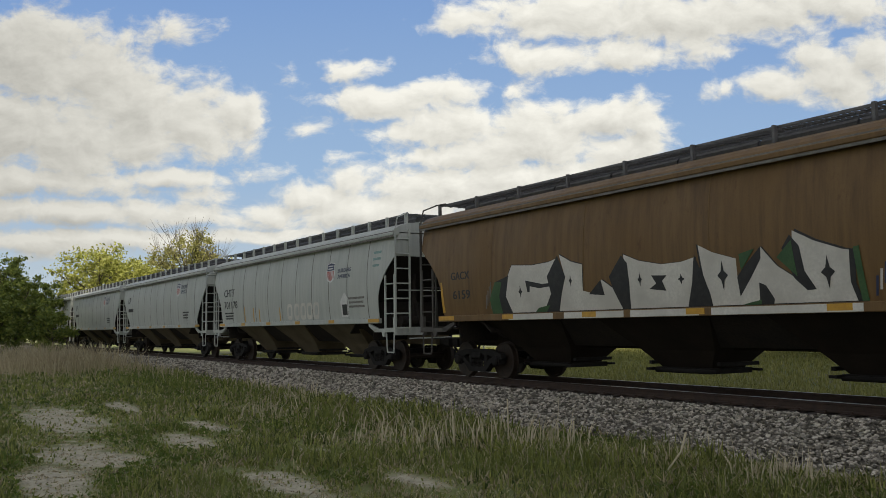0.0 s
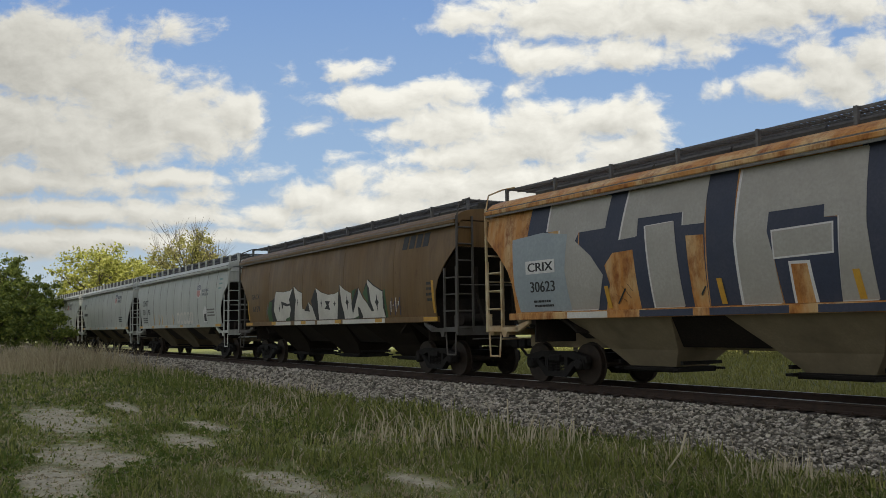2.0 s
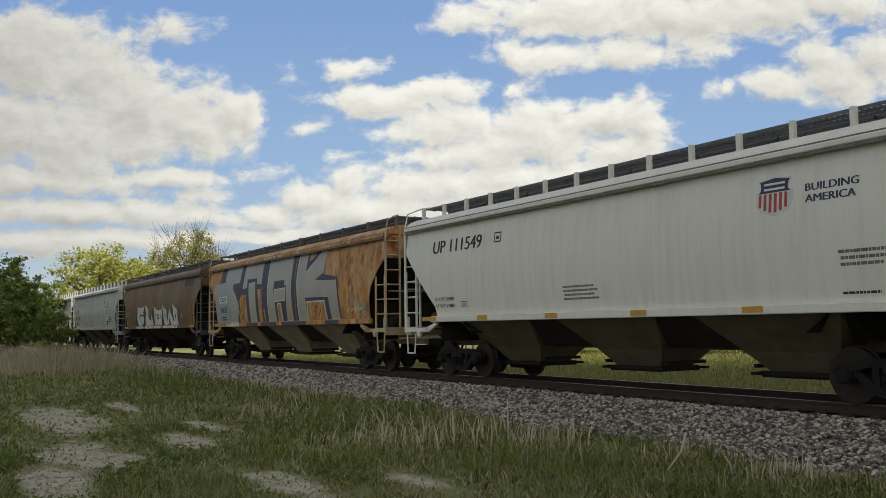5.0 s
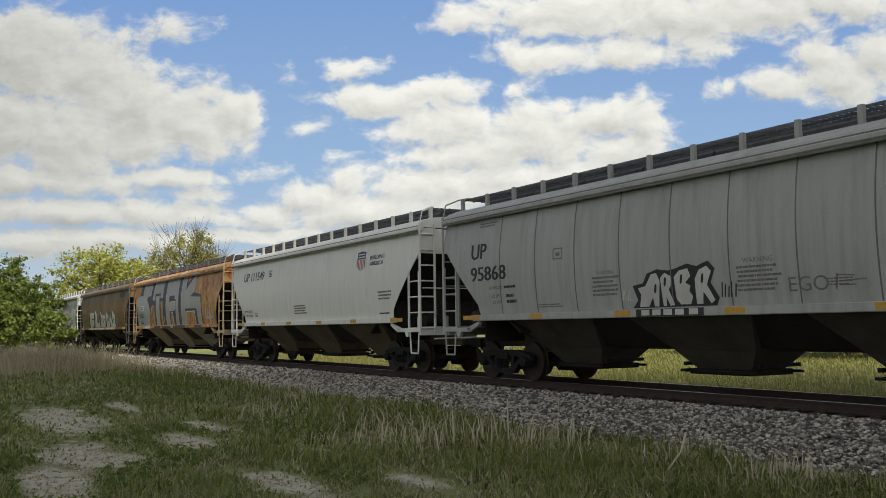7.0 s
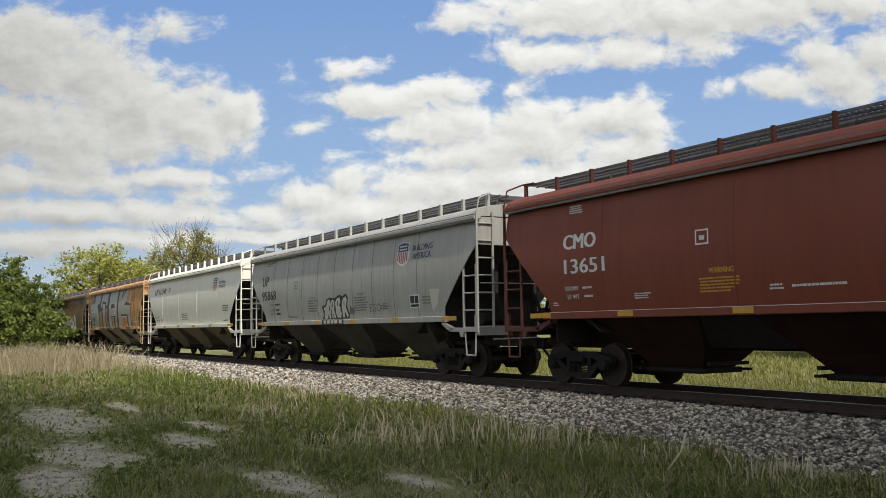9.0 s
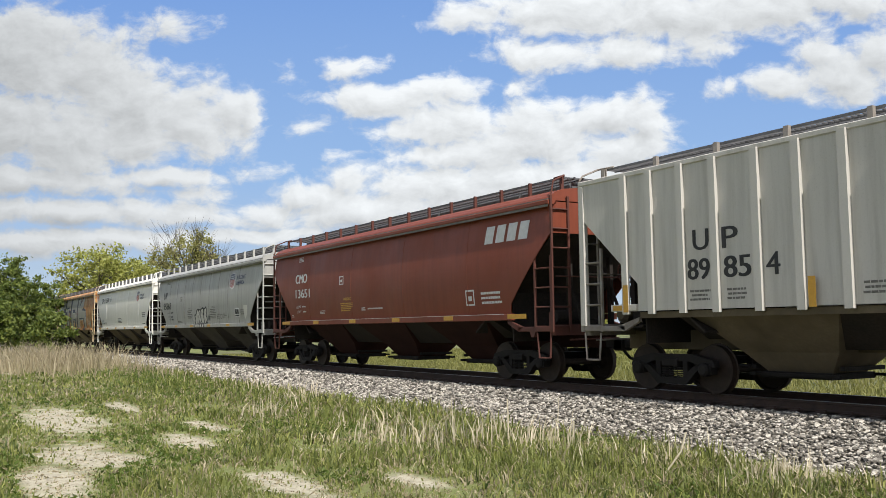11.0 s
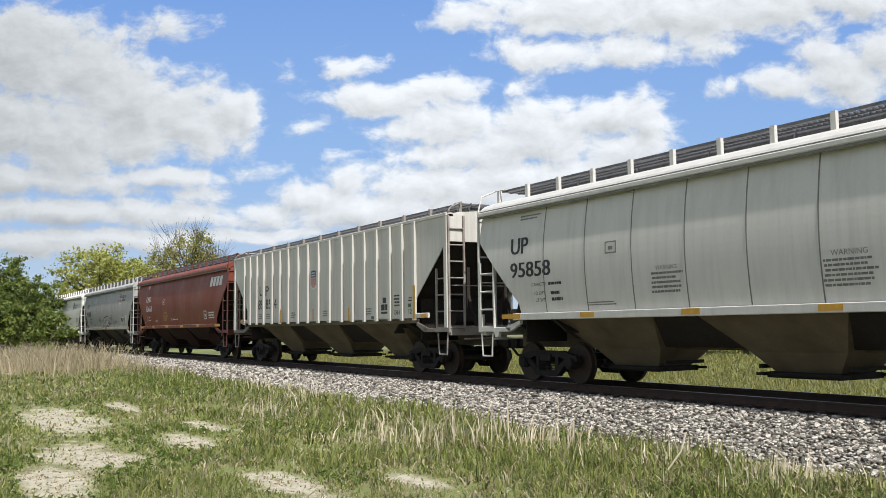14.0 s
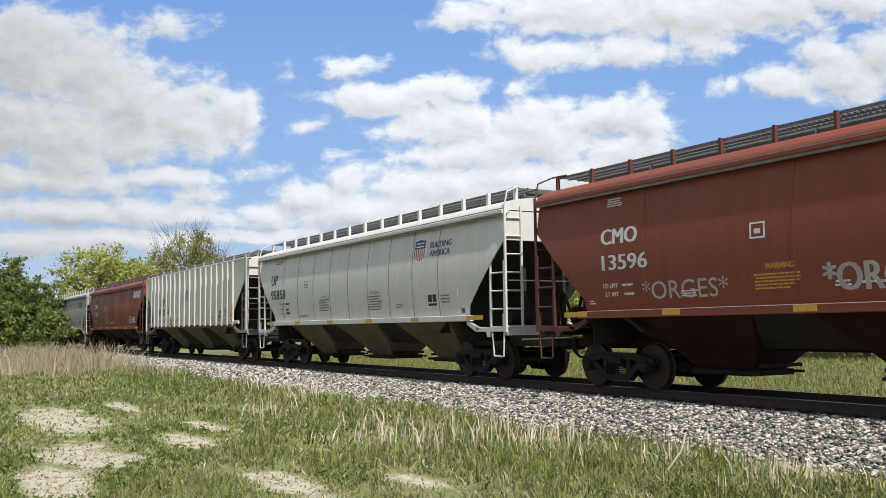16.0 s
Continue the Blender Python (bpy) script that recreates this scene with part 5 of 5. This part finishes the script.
    for x, z, rx, rz in ((4.72, 2.12, 0.08, 0.15), (6.6, 2.28, 0.05, 0.14), (8.75, 2.2, 0.06, 0.14), (9.85, 2.15, 0.09, 0.1), (10.85, 2.16, 0.12, 0.26), (12.98, 2.1, 0.13, 0.26)):
        spray(brown, [(x - rx, z), (x - rx * 0.3, z + rz * 0.3), (x, z + rz), (x + rx * 0.3, z + rz * 0.3), (x + rx, z), (x + rx * 0.3, z - rz * 0.3), (x, z - rz), (x - rx * 0.3, z - rz * 0.3)], BLACK, 4, name="graffiti_line")
    for i in range(9):
        spray(brown, [(13.75 + 0.08 * i, 1.7 + 0.09 * (i % 4)), (13.79 + 0.08 * i, 1.7 + 0.09 * (i % 4)), (13.83 + 0.08 * i, 2.0 + 0.1 * (i % 3)), (13.79 + 0.08 * i, 2.0 + 0.1 * (i % 3))], CHALK if i % 2 else NAVY, 2)
        spray(brown, [(3.2 + 0.07 * i, 1.75 + 0.08 * (i % 3)), (3.23 + 0.07 * i, 1.75 + 0.08 * (i % 3)), (3.3 + 0.07 * i, 2.1 + 0.1 * (i % 4)), (3.27 + 0.07 * i, 2.1 + 0.1 * (i % 4))], SEAM, 2)
    for x0, x1 in ((4.3, 6.0), (6.4, 8.3), (8.5, 10.3), (10.6, 13.6)):
        part("painted_sill", Shape().box(x0, x1, -W - 0.0395, -W - 0.034, 1.47, 1.60), CHALK, brown)
    part("warning_stripe", Shape().slab([(1.1, 1.7), (1.22, 1.7), (1.16, 2.5), (1.08, 2.5)], -W - 0.006, -W - 0.003), YELLOW, brown)
    part("warning_stripe", Shape().slab([(16.35, 1.7), (16.45, 1.7), (16.42, 2.6), (16.3, 2.6)], -W - 0.006, -W - 0.003), YELLOW, brown)
    # rusted car with the silver block piece
    spray(rusty, [(1.81, 4.03), (2.57, 4.03), (2.48, 3.3), (1.7, 3.3)], SPRAY_NAVY, 1)
    for pts in ([(4.4, 4.03), (7.9, 4.03), (7.82, 2.76), (7.95, 1.63), (7.16, 1.63), (7.13, 2.93), (6.69, 2.95), (6.8, 1.63), (5.4, 1.63), (5.27, 2.8), (4.66, 2.78), (4.41, 2.54), (4.54, 2.14), (4.36, 1.63), (3.9, 1.63), (3.3, 3.1)],
                [(10.3, 4.03), (11.1, 4.03), (11.0, 3.1), (11.15, 1.63), (10.4, 1.63), (10.3, 3.0)],
                [(11.78, 4.03), (11.74, 3.2), (12.7, 3.0), (13.2, 3.2), (13.45, 3.17), (14.52, 3.05), (14.75, 1.63), (13.55, 1.63), (13.44, 2.26), (11.88, 2.26), (11.98, 1.63), (11.7, 1.63), (11.55, 2.5), (11.6, 4.03)]):
        spray(rusty, pts, SPRAY_NAVY, 1, name="graffiti_shadow")
    block = (
        [(2.52, 4.02), (4.57, 4.0), (4.44, 3.32), (3.57, 3.31), (3.45, 3.13), (3.97, 2.77), (4.35, 2.34), (4.12, 1.63), (2.9, 1.63), (2.9, 3.42), (2.45, 3.42)],
        [(5.1, 4.02), (7.24, 4.02), (7.15, 3.14), (6.62, 3.15), (6.63, 3.4), (5.39, 3.41), (5.37, 3.05), (4.88, 3.03)],
        [(5.61, 3.24), (6.38, 3.26), (6.56, 1.63), (5.78, 1.63)],
        [(7.97, 4.0), (10.43, 4.0), (10.39, 2.82), (10.5, 1.63), (9.86, 1.63), (9.92, 2.97), (8.59, 3.01), (8.58, 2.8), (8.74, 1.63), (7.92, 1.63), (7.84, 2.76)],
        [(11.0, 4.02), (11.85, 4.02), (11.74, 3.36), (12.62, 3.74), (13.05, 4.02), (13.5, 4.0), (13.38, 3.26), (12.5, 3.02), (14.45, 2.94), (14.65, 1.63), (13.99, 1.63), (13.79, 2.4), (11.68, 2.44), (11.95, 1.63), (11.04, 1.63), (10.93, 3.11)],
    )
    for p in block:
        spray(rusty, p, WHITE, 2, 1.0, (-0.02, 0.0), "graffiti_outline")
        spray(rusty, p, SILVER, 3, 0.985, (0.02, 0.0), "graffiti_letter")
    spray(rusty, [(8.6, 3.17), (9.67, 3.17), (9.66, 2.97), (9.9, 2.95), (9.87, 1.63), (8.8, 1.63), (8.69, 2.31), (8.55, 2.85)], SPRAY_NAVY, 4)
    spray(rusty, [(8.63, 2.86), (9.83, 2.89), (9.81, 2.39), (8.66, 2.37)], WHITE, 5)
    spray(rusty, [(8.66, 2.83), (9.80, 2.86), (9.78, 2.42), (8.69, 2.40)], SILVER, 6)
    spray(rusty, [(8.95, 2.32), (9.36, 2.31), (9.46, 1.63), (9.0, 1.63)], WHITE, 5)
    spray(rusty, [(9.0, 2.27), (9.31, 2.26), (9.4, 1.63), (9.05, 1.63)], PAINT["rusty"], 6)
    spray(rusty, [(11.86, 2.3), (13.46, 2.3), (13.6, 1.63), (11.96, 1.63)], WHITE, 4)
    spray(rusty, [(11.92, 2.25), (13.4, 2.25), (13.53, 1.63), (12.0, 1.63)], PAINT["rusty"], 5)
    spray(rusty, [(11.87, 4.02), (11.78, 3.36), (13.05, 4.0), (12.58, 4.02), (12.55, 3.86), (12.0, 3.7), (11.97, 4.02)], SPRAY_NAVY, 4)
    for a, b, c, d in ((12.3, 2.1, 12.6, 1.9), (12.6, 1.9, 12.75, 2.12), (12.5, 2.15, 12.9, 2.05), (12.9, 1.8, 13.1, 2.0), (4.75, 1.75, 5.0, 2.05), (4.9, 2.1, 5.15, 1.85), (5.05, 2.15, 5.2, 2.0), (4.7, 1.95, 5.0, 1.8), (7.0, 1.85, 7.12, 2.0)):
        spray(rusty, [(a, b), (a + 0.03, b - 0.02), (c + 0.03, d - 0.02), (c, d)], BLACK, 6, name="graffiti_line")
    for x0, x1, tone in ((3.2, 4.5, CHALK), (5.45, 6.85, SPRAY_NAVY), (7.25, 8.95, SPRAY_NAVY), (9.5, 11.9, SPRAY_NAVY), (13.6, 14.7, SPRAY_NAVY)):
        part("painted_sill", Shape().box(x0, x1, -W - 0.0395, -W - 0.034, 1.47, 1.60), tone, rusty)
    spray(rusty, [(1.13, 3.35), (2.3, 3.42), (3.2, 3.3), (3.1, 2.5), (3.25, 1.64), (1.35, 1.64), (1.2, 2.2)], PATCH, 4, name="repainted_patch")
    part("number_board", Shape().box(1.68, 2.76, -W - 0.0215, -W - 0.0145, 2.50, 2.80), WHITE, rusty)
    words(rusty, "CRIX", 1.76, 2.68, 2.55, 2.75, BLACK, -W - 0.024)
    words(rusty, "30623", 1.82, 2.72, 2.08, 2.32, BLACK, -W - 0.019)
    lines(rusty, 1.9, 2.74, 1.72, 1.92, 2, BLACK, 10, -W - 0.021)
    for i, x in enumerate((15.2, 15.5, 15.8, 16.05)):
        spray(rusty, [(x, 1.85), (x + 0.04, 1.85), (x + 0.1, 2.35 - 0.08 * i), (x + 0.06, 2.35 - 0.08 * i)], CHALK, 2)
        spray(rusty, [(x, 1.85), (x + 0.28, 1.95), (x + 0.28, 1.99), (x, 1.89)], CHALK, 2)
    for z in (1.72, 1.95):
        spray(rusty, [(16.3, z), (16.55, z), (16.55, z + 0.17), (16.3, z + 0.17)], TEAL, 1)
    for x in (4.45, 7.47, 10.18):
        spray(rusty, [(x, 1.66), (x + 0.12, 1.66), (x + 0.04, 2.12), (x - 0.08, 2.12)], YELLOW, 5)
    # clean white car
    words(white, "UP 111549", 1.56, 3.96, 3.30, 3.64, BLACK)
    square(white, 4.54, 4.84, 3.37, 3.62, BLACK)
    square(white, 2.95, 3.25, 1.84, 1.98, SEAM, 0.02)
    emblem(white, 12.55, 13.3, 3.08, 3.76, (13.53, 14.49, 3.24, 3.55))
    words(white, "LD LMT 225000", 1.67, 2.62, 2.02, 2.11, BLACK)
    words(white, "LT WT 61900", 1.69, 2.62, 1.84, 1.93, BLACK)
    lines(white, 7.2, 8.6, 1.85, 2.2, 4, SEAM, 11)
    lines(white, 14.1, 15.0, 2.15, 2.45, 3, SEAM, 12)
    lines(white, 14.1, 14.9, 1.72, 1.8, 1, BLACK, 13)
    # the two grey cars of one class
    for car, number in ((bub, "95868"), (emb, "95858"), (tail, "95858")):
        words(car, "UP", 1.40, 2.06, 3.0, 3.38, BLACK)
        if car is not tail:
            words(car, number, 1.38, 2.9, 2.45, 2.80, BLACK)
        words(car, "CAPACITY", 2.2, 2.75, 2.22, 2.30, BLACK, name="small_print", bold=False)
        lines(car, 2.82, 3.4, 2.2, 2.32, 1, BLACK, 14)
        words(car, "LD LMT", 2.28, 2.68, 2.02, 2.10, BLACK, name="small_print", bold=False)
        words(car, "LT WT", 2.32, 2.68, 1.86, 1.94, BLACK, name="small_print", bold=False)
        lines(car, 2.85, 3.3, 1.84, 2.12, 2, BLACK, 15)
        words(car, "WARNING", 6.22, 6.78, 2.36, 2.44, SEAM, name="small_print", bold=False)
        words(car, "WARNING", 10.08, 10.72, 2.35, 2.44, SEAM, name="small_print", bold=False)
        square(car, 4.78, 5.12, 2.78, 3.03, SEAM, 0.025)
        lines(car, 6.05, 6.93, 1.9, 2.34, 5, SEAM, 16)
        lines(car, 9.9, 10.92, 1.85, 2.32, 6, SEAM, 17)
        lines(car, 4.1, 5.2, 1.72, 1.82, 2, SEAM, 18)
        lines(car, 11.7, 12.2, 1.88, 2.02, 3, SEAM, 19)
        emblem(car, 12.8, 13.58, 3.08, 3.79, (13.75, 14.86, 3.25, 3.65))
        part("data_panel", Shape().box(13.6, 14.14, -W - 0.007, -W - 0.003, 1.87, 2.25), WHITE, car)
        s = Shape()
        for a, b, c, d in ((13.64, 13.86, 2.0, 2.21), (13.9, 14.1, 2.0, 2.21), (13.64, 14.1, 1.9, 1.97)):
            s.box(a, b, -W - 0.011, -W - 0.0075, c, d)
        part("data_blocks", s, BLACK, car)
        lines(car, 14.3, 15.2, 1.95, 2.2, 3, SEAM, 20)
        part("repair_plate", Shape().slab([(14.75, 2.35), (15.25, 2.35), (15.15, 1.95), (14.85, 1.75)], -W - 0.012, -W - 0.003), PAINT["grey"], car)
        lines(car, 1.7, 2.5, 3.78, 3.92, 2, SEAM, 21)
    for i, (x, tone) in enumerate(((15.1, WHITE), (15.32, SPRAY_GREEN), (15.54, WHITE))):
        part("inspection_tag", Shape().box(x, x + 0.16, -W - 0.007, -W - 0.003, 1.68, 1.8), tone, emb)
    # bubble tag
    cloudy = [(7.25, 1.64), (7.42, 1.8), (7.3, 2.08), (7.6, 2.12), (7.72, 2.3), (8.0, 2.37), (8.3, 2.33), (8.5, 2.36), (8.78, 2.43), (9.02, 2.37), (9.3, 2.45), (9.45, 2.3), (9.33, 2.05), (9.5, 1.78), (9.42, 1.64)]
    spray(bub, cloudy, BLACK, 1, name="graffiti_outline")
    for pts in ([(7.45, 1.66), (7.52, 1.9), (7.45, 2.03), (7.66, 2.06), (7.84, 2.28), (7.98, 2.3), (8.06, 2.14), (7.98, 1.66), (7.86, 1.66), (7.84, 1.84), (7.7, 1.66)],
                [(8.1, 1.66), (8.08, 2.2), (8.2, 2.29), (8.36, 2.22), (8.34, 2.04), (8.28, 1.97), (8.4, 1.68), (8.28, 1.66), (8.2, 1.84), (8.18, 1.66)],
                [(8.46, 1.78), (8.44, 2.2), (8.58, 2.31), (8.8, 2.34), (8.86, 2.2), (8.72, 2.08), (8.84, 2.02), (8.8, 1.92), (8.88, 1.82), (8.8, 1.68), (8.56, 1.68)],
                [(8.95, 1.68), (8.96, 2.14), (9.08, 2.3), (9.26, 2.36), (9.36, 2.26), (9.24, 2.02), (9.4, 1.74), (9.3, 1.68), (9.14, 1.9), (9.1, 1.68)]):
        spray(bub, pts, CHALK, 2, name="graffiti_letter")
    for x, z in ((7.93, 2.0), (8.2, 2.12), (8.62, 2.15), (9.14, 2.14)):
        spray(bub, blob(x, z, 0.03, 0.09, 0.8, 10, 0.2), BLACK, 3, name="graffiti_line")
    for i, x in enumerate((9.55, 9.62, 9.7, 9.76, 9.86)):
        spray(bub, [(x, 1.78), (x + 0.025, 1.78), (x + 0.06, 2.05 - 0.04 * (i % 3)), (x + 0.035, 2.05 - 0.04 * (i % 3))], BLACK, 2, name="graffiti_line")
    part("painted_sill", Shape().box(7.45, 9.2, -W - 0.0395, -W - 0.034, 1.465, 1.612), BLACK, bub)
    for x in (7.6, 7.9, 8.2, 8.5, 8.85):
        part("painted_sill", Shape().box(x, x + 0.22, -W - 0.0435, -W - 0.040, 1.49, 1.60), CHALK, bub)
    for a, b, c, d in ((6.98, 1.80, 7.0, 2.02), (7.0, 1.9, 7.08, 2.02), (7.0, 1.9, 7.09, 1.8), (7.13, 1.8, 7.14, 1.93), (7.18, 1.8, 7.19, 2.0), (7.19, 1.8, 7.25, 1.81)):
        spray(bub, [(a, b), (a + 0.02, b - 0.01), (c + 0.02, d - 0.01), (c, d)], CHALK, 1, name="graffiti_line")
    words(bub, "EGO", 11.0, 11.75, 1.82, 2.06, SEAM, name="graffiti_tag", bold=False)
    for a, b, c, d in ((11.86, 1.84, 11.9, 2.08), (11.9, 2.06, 12.2, 2.04), (11.92, 1.96, 12.4, 1.98), (11.92, 1.9, 12.2, 1.9), (12.36, 1.98, 12.46, 1.88)):
        spray(bub, [(a, b), (a + 0.025, b - 0.02), (c + 0.025, d - 0.02), (c, d)], SEAM, 1, name="graffiti_line")
    # red cars
    for car, number in ((red1, "13651"), (red2, "13596")):
        words(car, "CMO", 2.25, 3.3, 2.96, 3.28, WHITE)
        words(car, number, 2.27, 3.58, 2.43, 2.74, WHITE)
        lines(car, 2.34, 2.86, 3.73, 3.92, 4, WHITE, 22)
        square(car, 6.12, 6.44, 2.75, 3.03, WHITE, 0.03)
        words(car, "LD LMT", 2.28, 2.72, 2.07, 2.16, WHITE)
        words(car, "LT WT", 2.33, 2.72, 1.89, 1.98, WHITE)
        lines(car, 2.8, 3.26, 2.07, 2.16, 1, WHITE, 23)
        lines(car, 2.85, 3.26, 1.89, 1.98, 1, WHITE, 24)
        words(car, "WARNING", 6.4, 6.98, 2.22, 2.32, YELLOW)
        lines(car, 6.14, 7.1, 1.87, 2.16, 5, YELLOW, 25)
        lines(car, 1.75, 2.0, 1.74, 1.84, 2, WHITE, 26)
        lines(car, 4.4, 4.9, 1.82, 1.95, 3, WHITE, 27)
        lines(car, 7.7, 8.0, 1.86, 1.98, 2, WHITE, 28)
        lines(car, 8.15, 9.2, 1.88, 1.96, 1, WHITE, 28)
        logo = Shape()
        for i in range(4):
            x = 14.8 + i * 0.48
            logo.slab([(x, 3.35), (x + 0.36, 3.35), (x + 0.42, 3.78), (x + 0.06, 3.78)], -W - 0.006, -W - 0.003)
        part("painted_mark", logo, WHITE, car, "white four-block mark")
        square(car, 13.9, 14.3, 1.85, 2.25, WHITE, 0.04)
        lines(car, 14.6, 15.6, 1.85, 2.2, 3, WHITE, 29)
        part("sill_line", Shape().box(1.8, 15.7, -W - 0.0385, -W - 0.0345, 1.602, 1.612), WHITE, car)
    words(red2, "*ORGES*", 3.42, 5.58, 1.80, 2.16, TAG, name="graffiti_tag", bold=False)
    words(red2, "*ORGES*", 7.5, 9.7, 1.80, 2.26, TAG, name="graffiti_tag")
    # ribbed car
    for t, a, b, c, d in (("U", 3.21, 3.58, 2.65, 3.03), ("P", 3.9, 4.25, 2.64, 3.02), ("89", 3.06, 3.58, 2.12, 2.5), ("85", 3.92, 4.5, 2.12, 2.5), ("4", 4.84, 5.12, 2.12, 2.5), ("CH-10", 14.8, 15.26, 1.70, 1.83), ("120", 15.7, 15.98, 1.71, 1.85)):
        words(ribbed, t, a, b, c, d, BLACK)
    emblem(ribbed, 8.46, 9.08, 2.68, 3.40)
    for a, b, c, d in ((13.98, 14.46, 1.74, 1.8), (13.98, 14.2, 1.84, 2.02), (14.24, 14.46, 1.84, 2.02), (14.08, 14.3, 2.06, 2.22)):
        part("data_block", Shape().box(a, b, -W - 0.006, -W - 0.003, c, d), BLACK, ribbed)
    lines(ribbed, 14.78, 15.25, 1.92, 2.3, 4, BLACK, 30)
    lines(ribbed, 15.66, 16.0, 2.05, 2.2, 2, BLACK, 31)
    part("inspection_tag", Shape().box(15.66, 15.84, -W - 0.007, -W - 0.003, 1.9, 2.0), SPRAY_GREEN, ribbed)
    part("inspection_tag", Shape().box(13.3, 13.5, -W - 0.007, -W - 0.003, 1.6, 1.68), SPRAY_GREEN, ribbed)
    for i, x in enumerate((3.1, 3.95, 9.55, 12.9, 6.6)):
        lines(ribbed, x, x + 0.5, 1.72, 1.95, 3, SEAM, 32 + i)
    step = (17.85 - 3.15) / 17
    for i, top in ((0, 2.1), (5, 2.05), (12, 1.98), (17, 2.5)):
        x = 1.45 + i * step
        part("warning_stripe", Shape().box(x - 0.07, x + 0.07, -W - 0.080, -W - 0.0765, 1.56, top), YELLOW, ribbed)
    part("warning_stripe", Shape().box(8.68, 8.76, -W - 0.007, -W - 0.003, 1.62, 2.02), YELLOW, ribbed)


mark_cars()
for car, _ in CARS:
    if car is not CARS[9][0]:
        belly(car)


# ---- what moves ----
# how far the train has gone along -x, second by second
GONE = [(0.0, 0.0), (0.5, 3.59), (1.0, 7.57), (1.5, 11.32), (2.0, 15.74), (2.5, 19.47), (3.0, 23.53), (3.5, 27.31), (4.0, 31.39),
        (4.5, 35.30), (5.0, 39.22), (5.5, 43.13), (6.0, 47.04), (6.5, 50.95), (7.0, 55.08), (7.5, 58.83), (8.0, 62.93), (8.5, 66.65), (9.0, 70.58),
        (9.5, 74.50), (10.0, 78.44), (10.5, 82.37), (11.0, 86.30), (11.5, 90.24), (12.0, 94.36), (12.5, 98.09), (13.0, 101.84), (13.5, 105.71),
        (14.0, 109.68), (14.5, 113.84), (15.0, 118.03), (15.5, 121.80), (16.0, 125.93)]


def motions():
    walk(cloud, [(t, cloud_pose(e)) for t, e in ((0.0, -66.0), (4.0, -54.0), (6.0, -40.0), (7.0, -32.0), (8.0, -26.0), (9.0, -20.0), (10.3, -6.0), (11.3, 14.0), (13.0, 60.0), (16.0, 140.0))])
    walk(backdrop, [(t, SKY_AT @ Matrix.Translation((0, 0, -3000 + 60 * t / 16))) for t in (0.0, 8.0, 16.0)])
    for car, u0 in CARS:
        walk(car, [(t, pose(u0 - s, TRACK, 0)) for t, s in GONE])
    ts = [i / 15 for i in range(241)]
    turned = np.degrees(np.interp(ts, [g[0] for g in GONE], [g[1] for g in GONE]) / 0.457)
    for axle, x in AXLES:
        walk(axle, [(t, pose(x, 0, 0.457, 0, -a, 0)) for t, a in zip(ts, turned)])


motions()
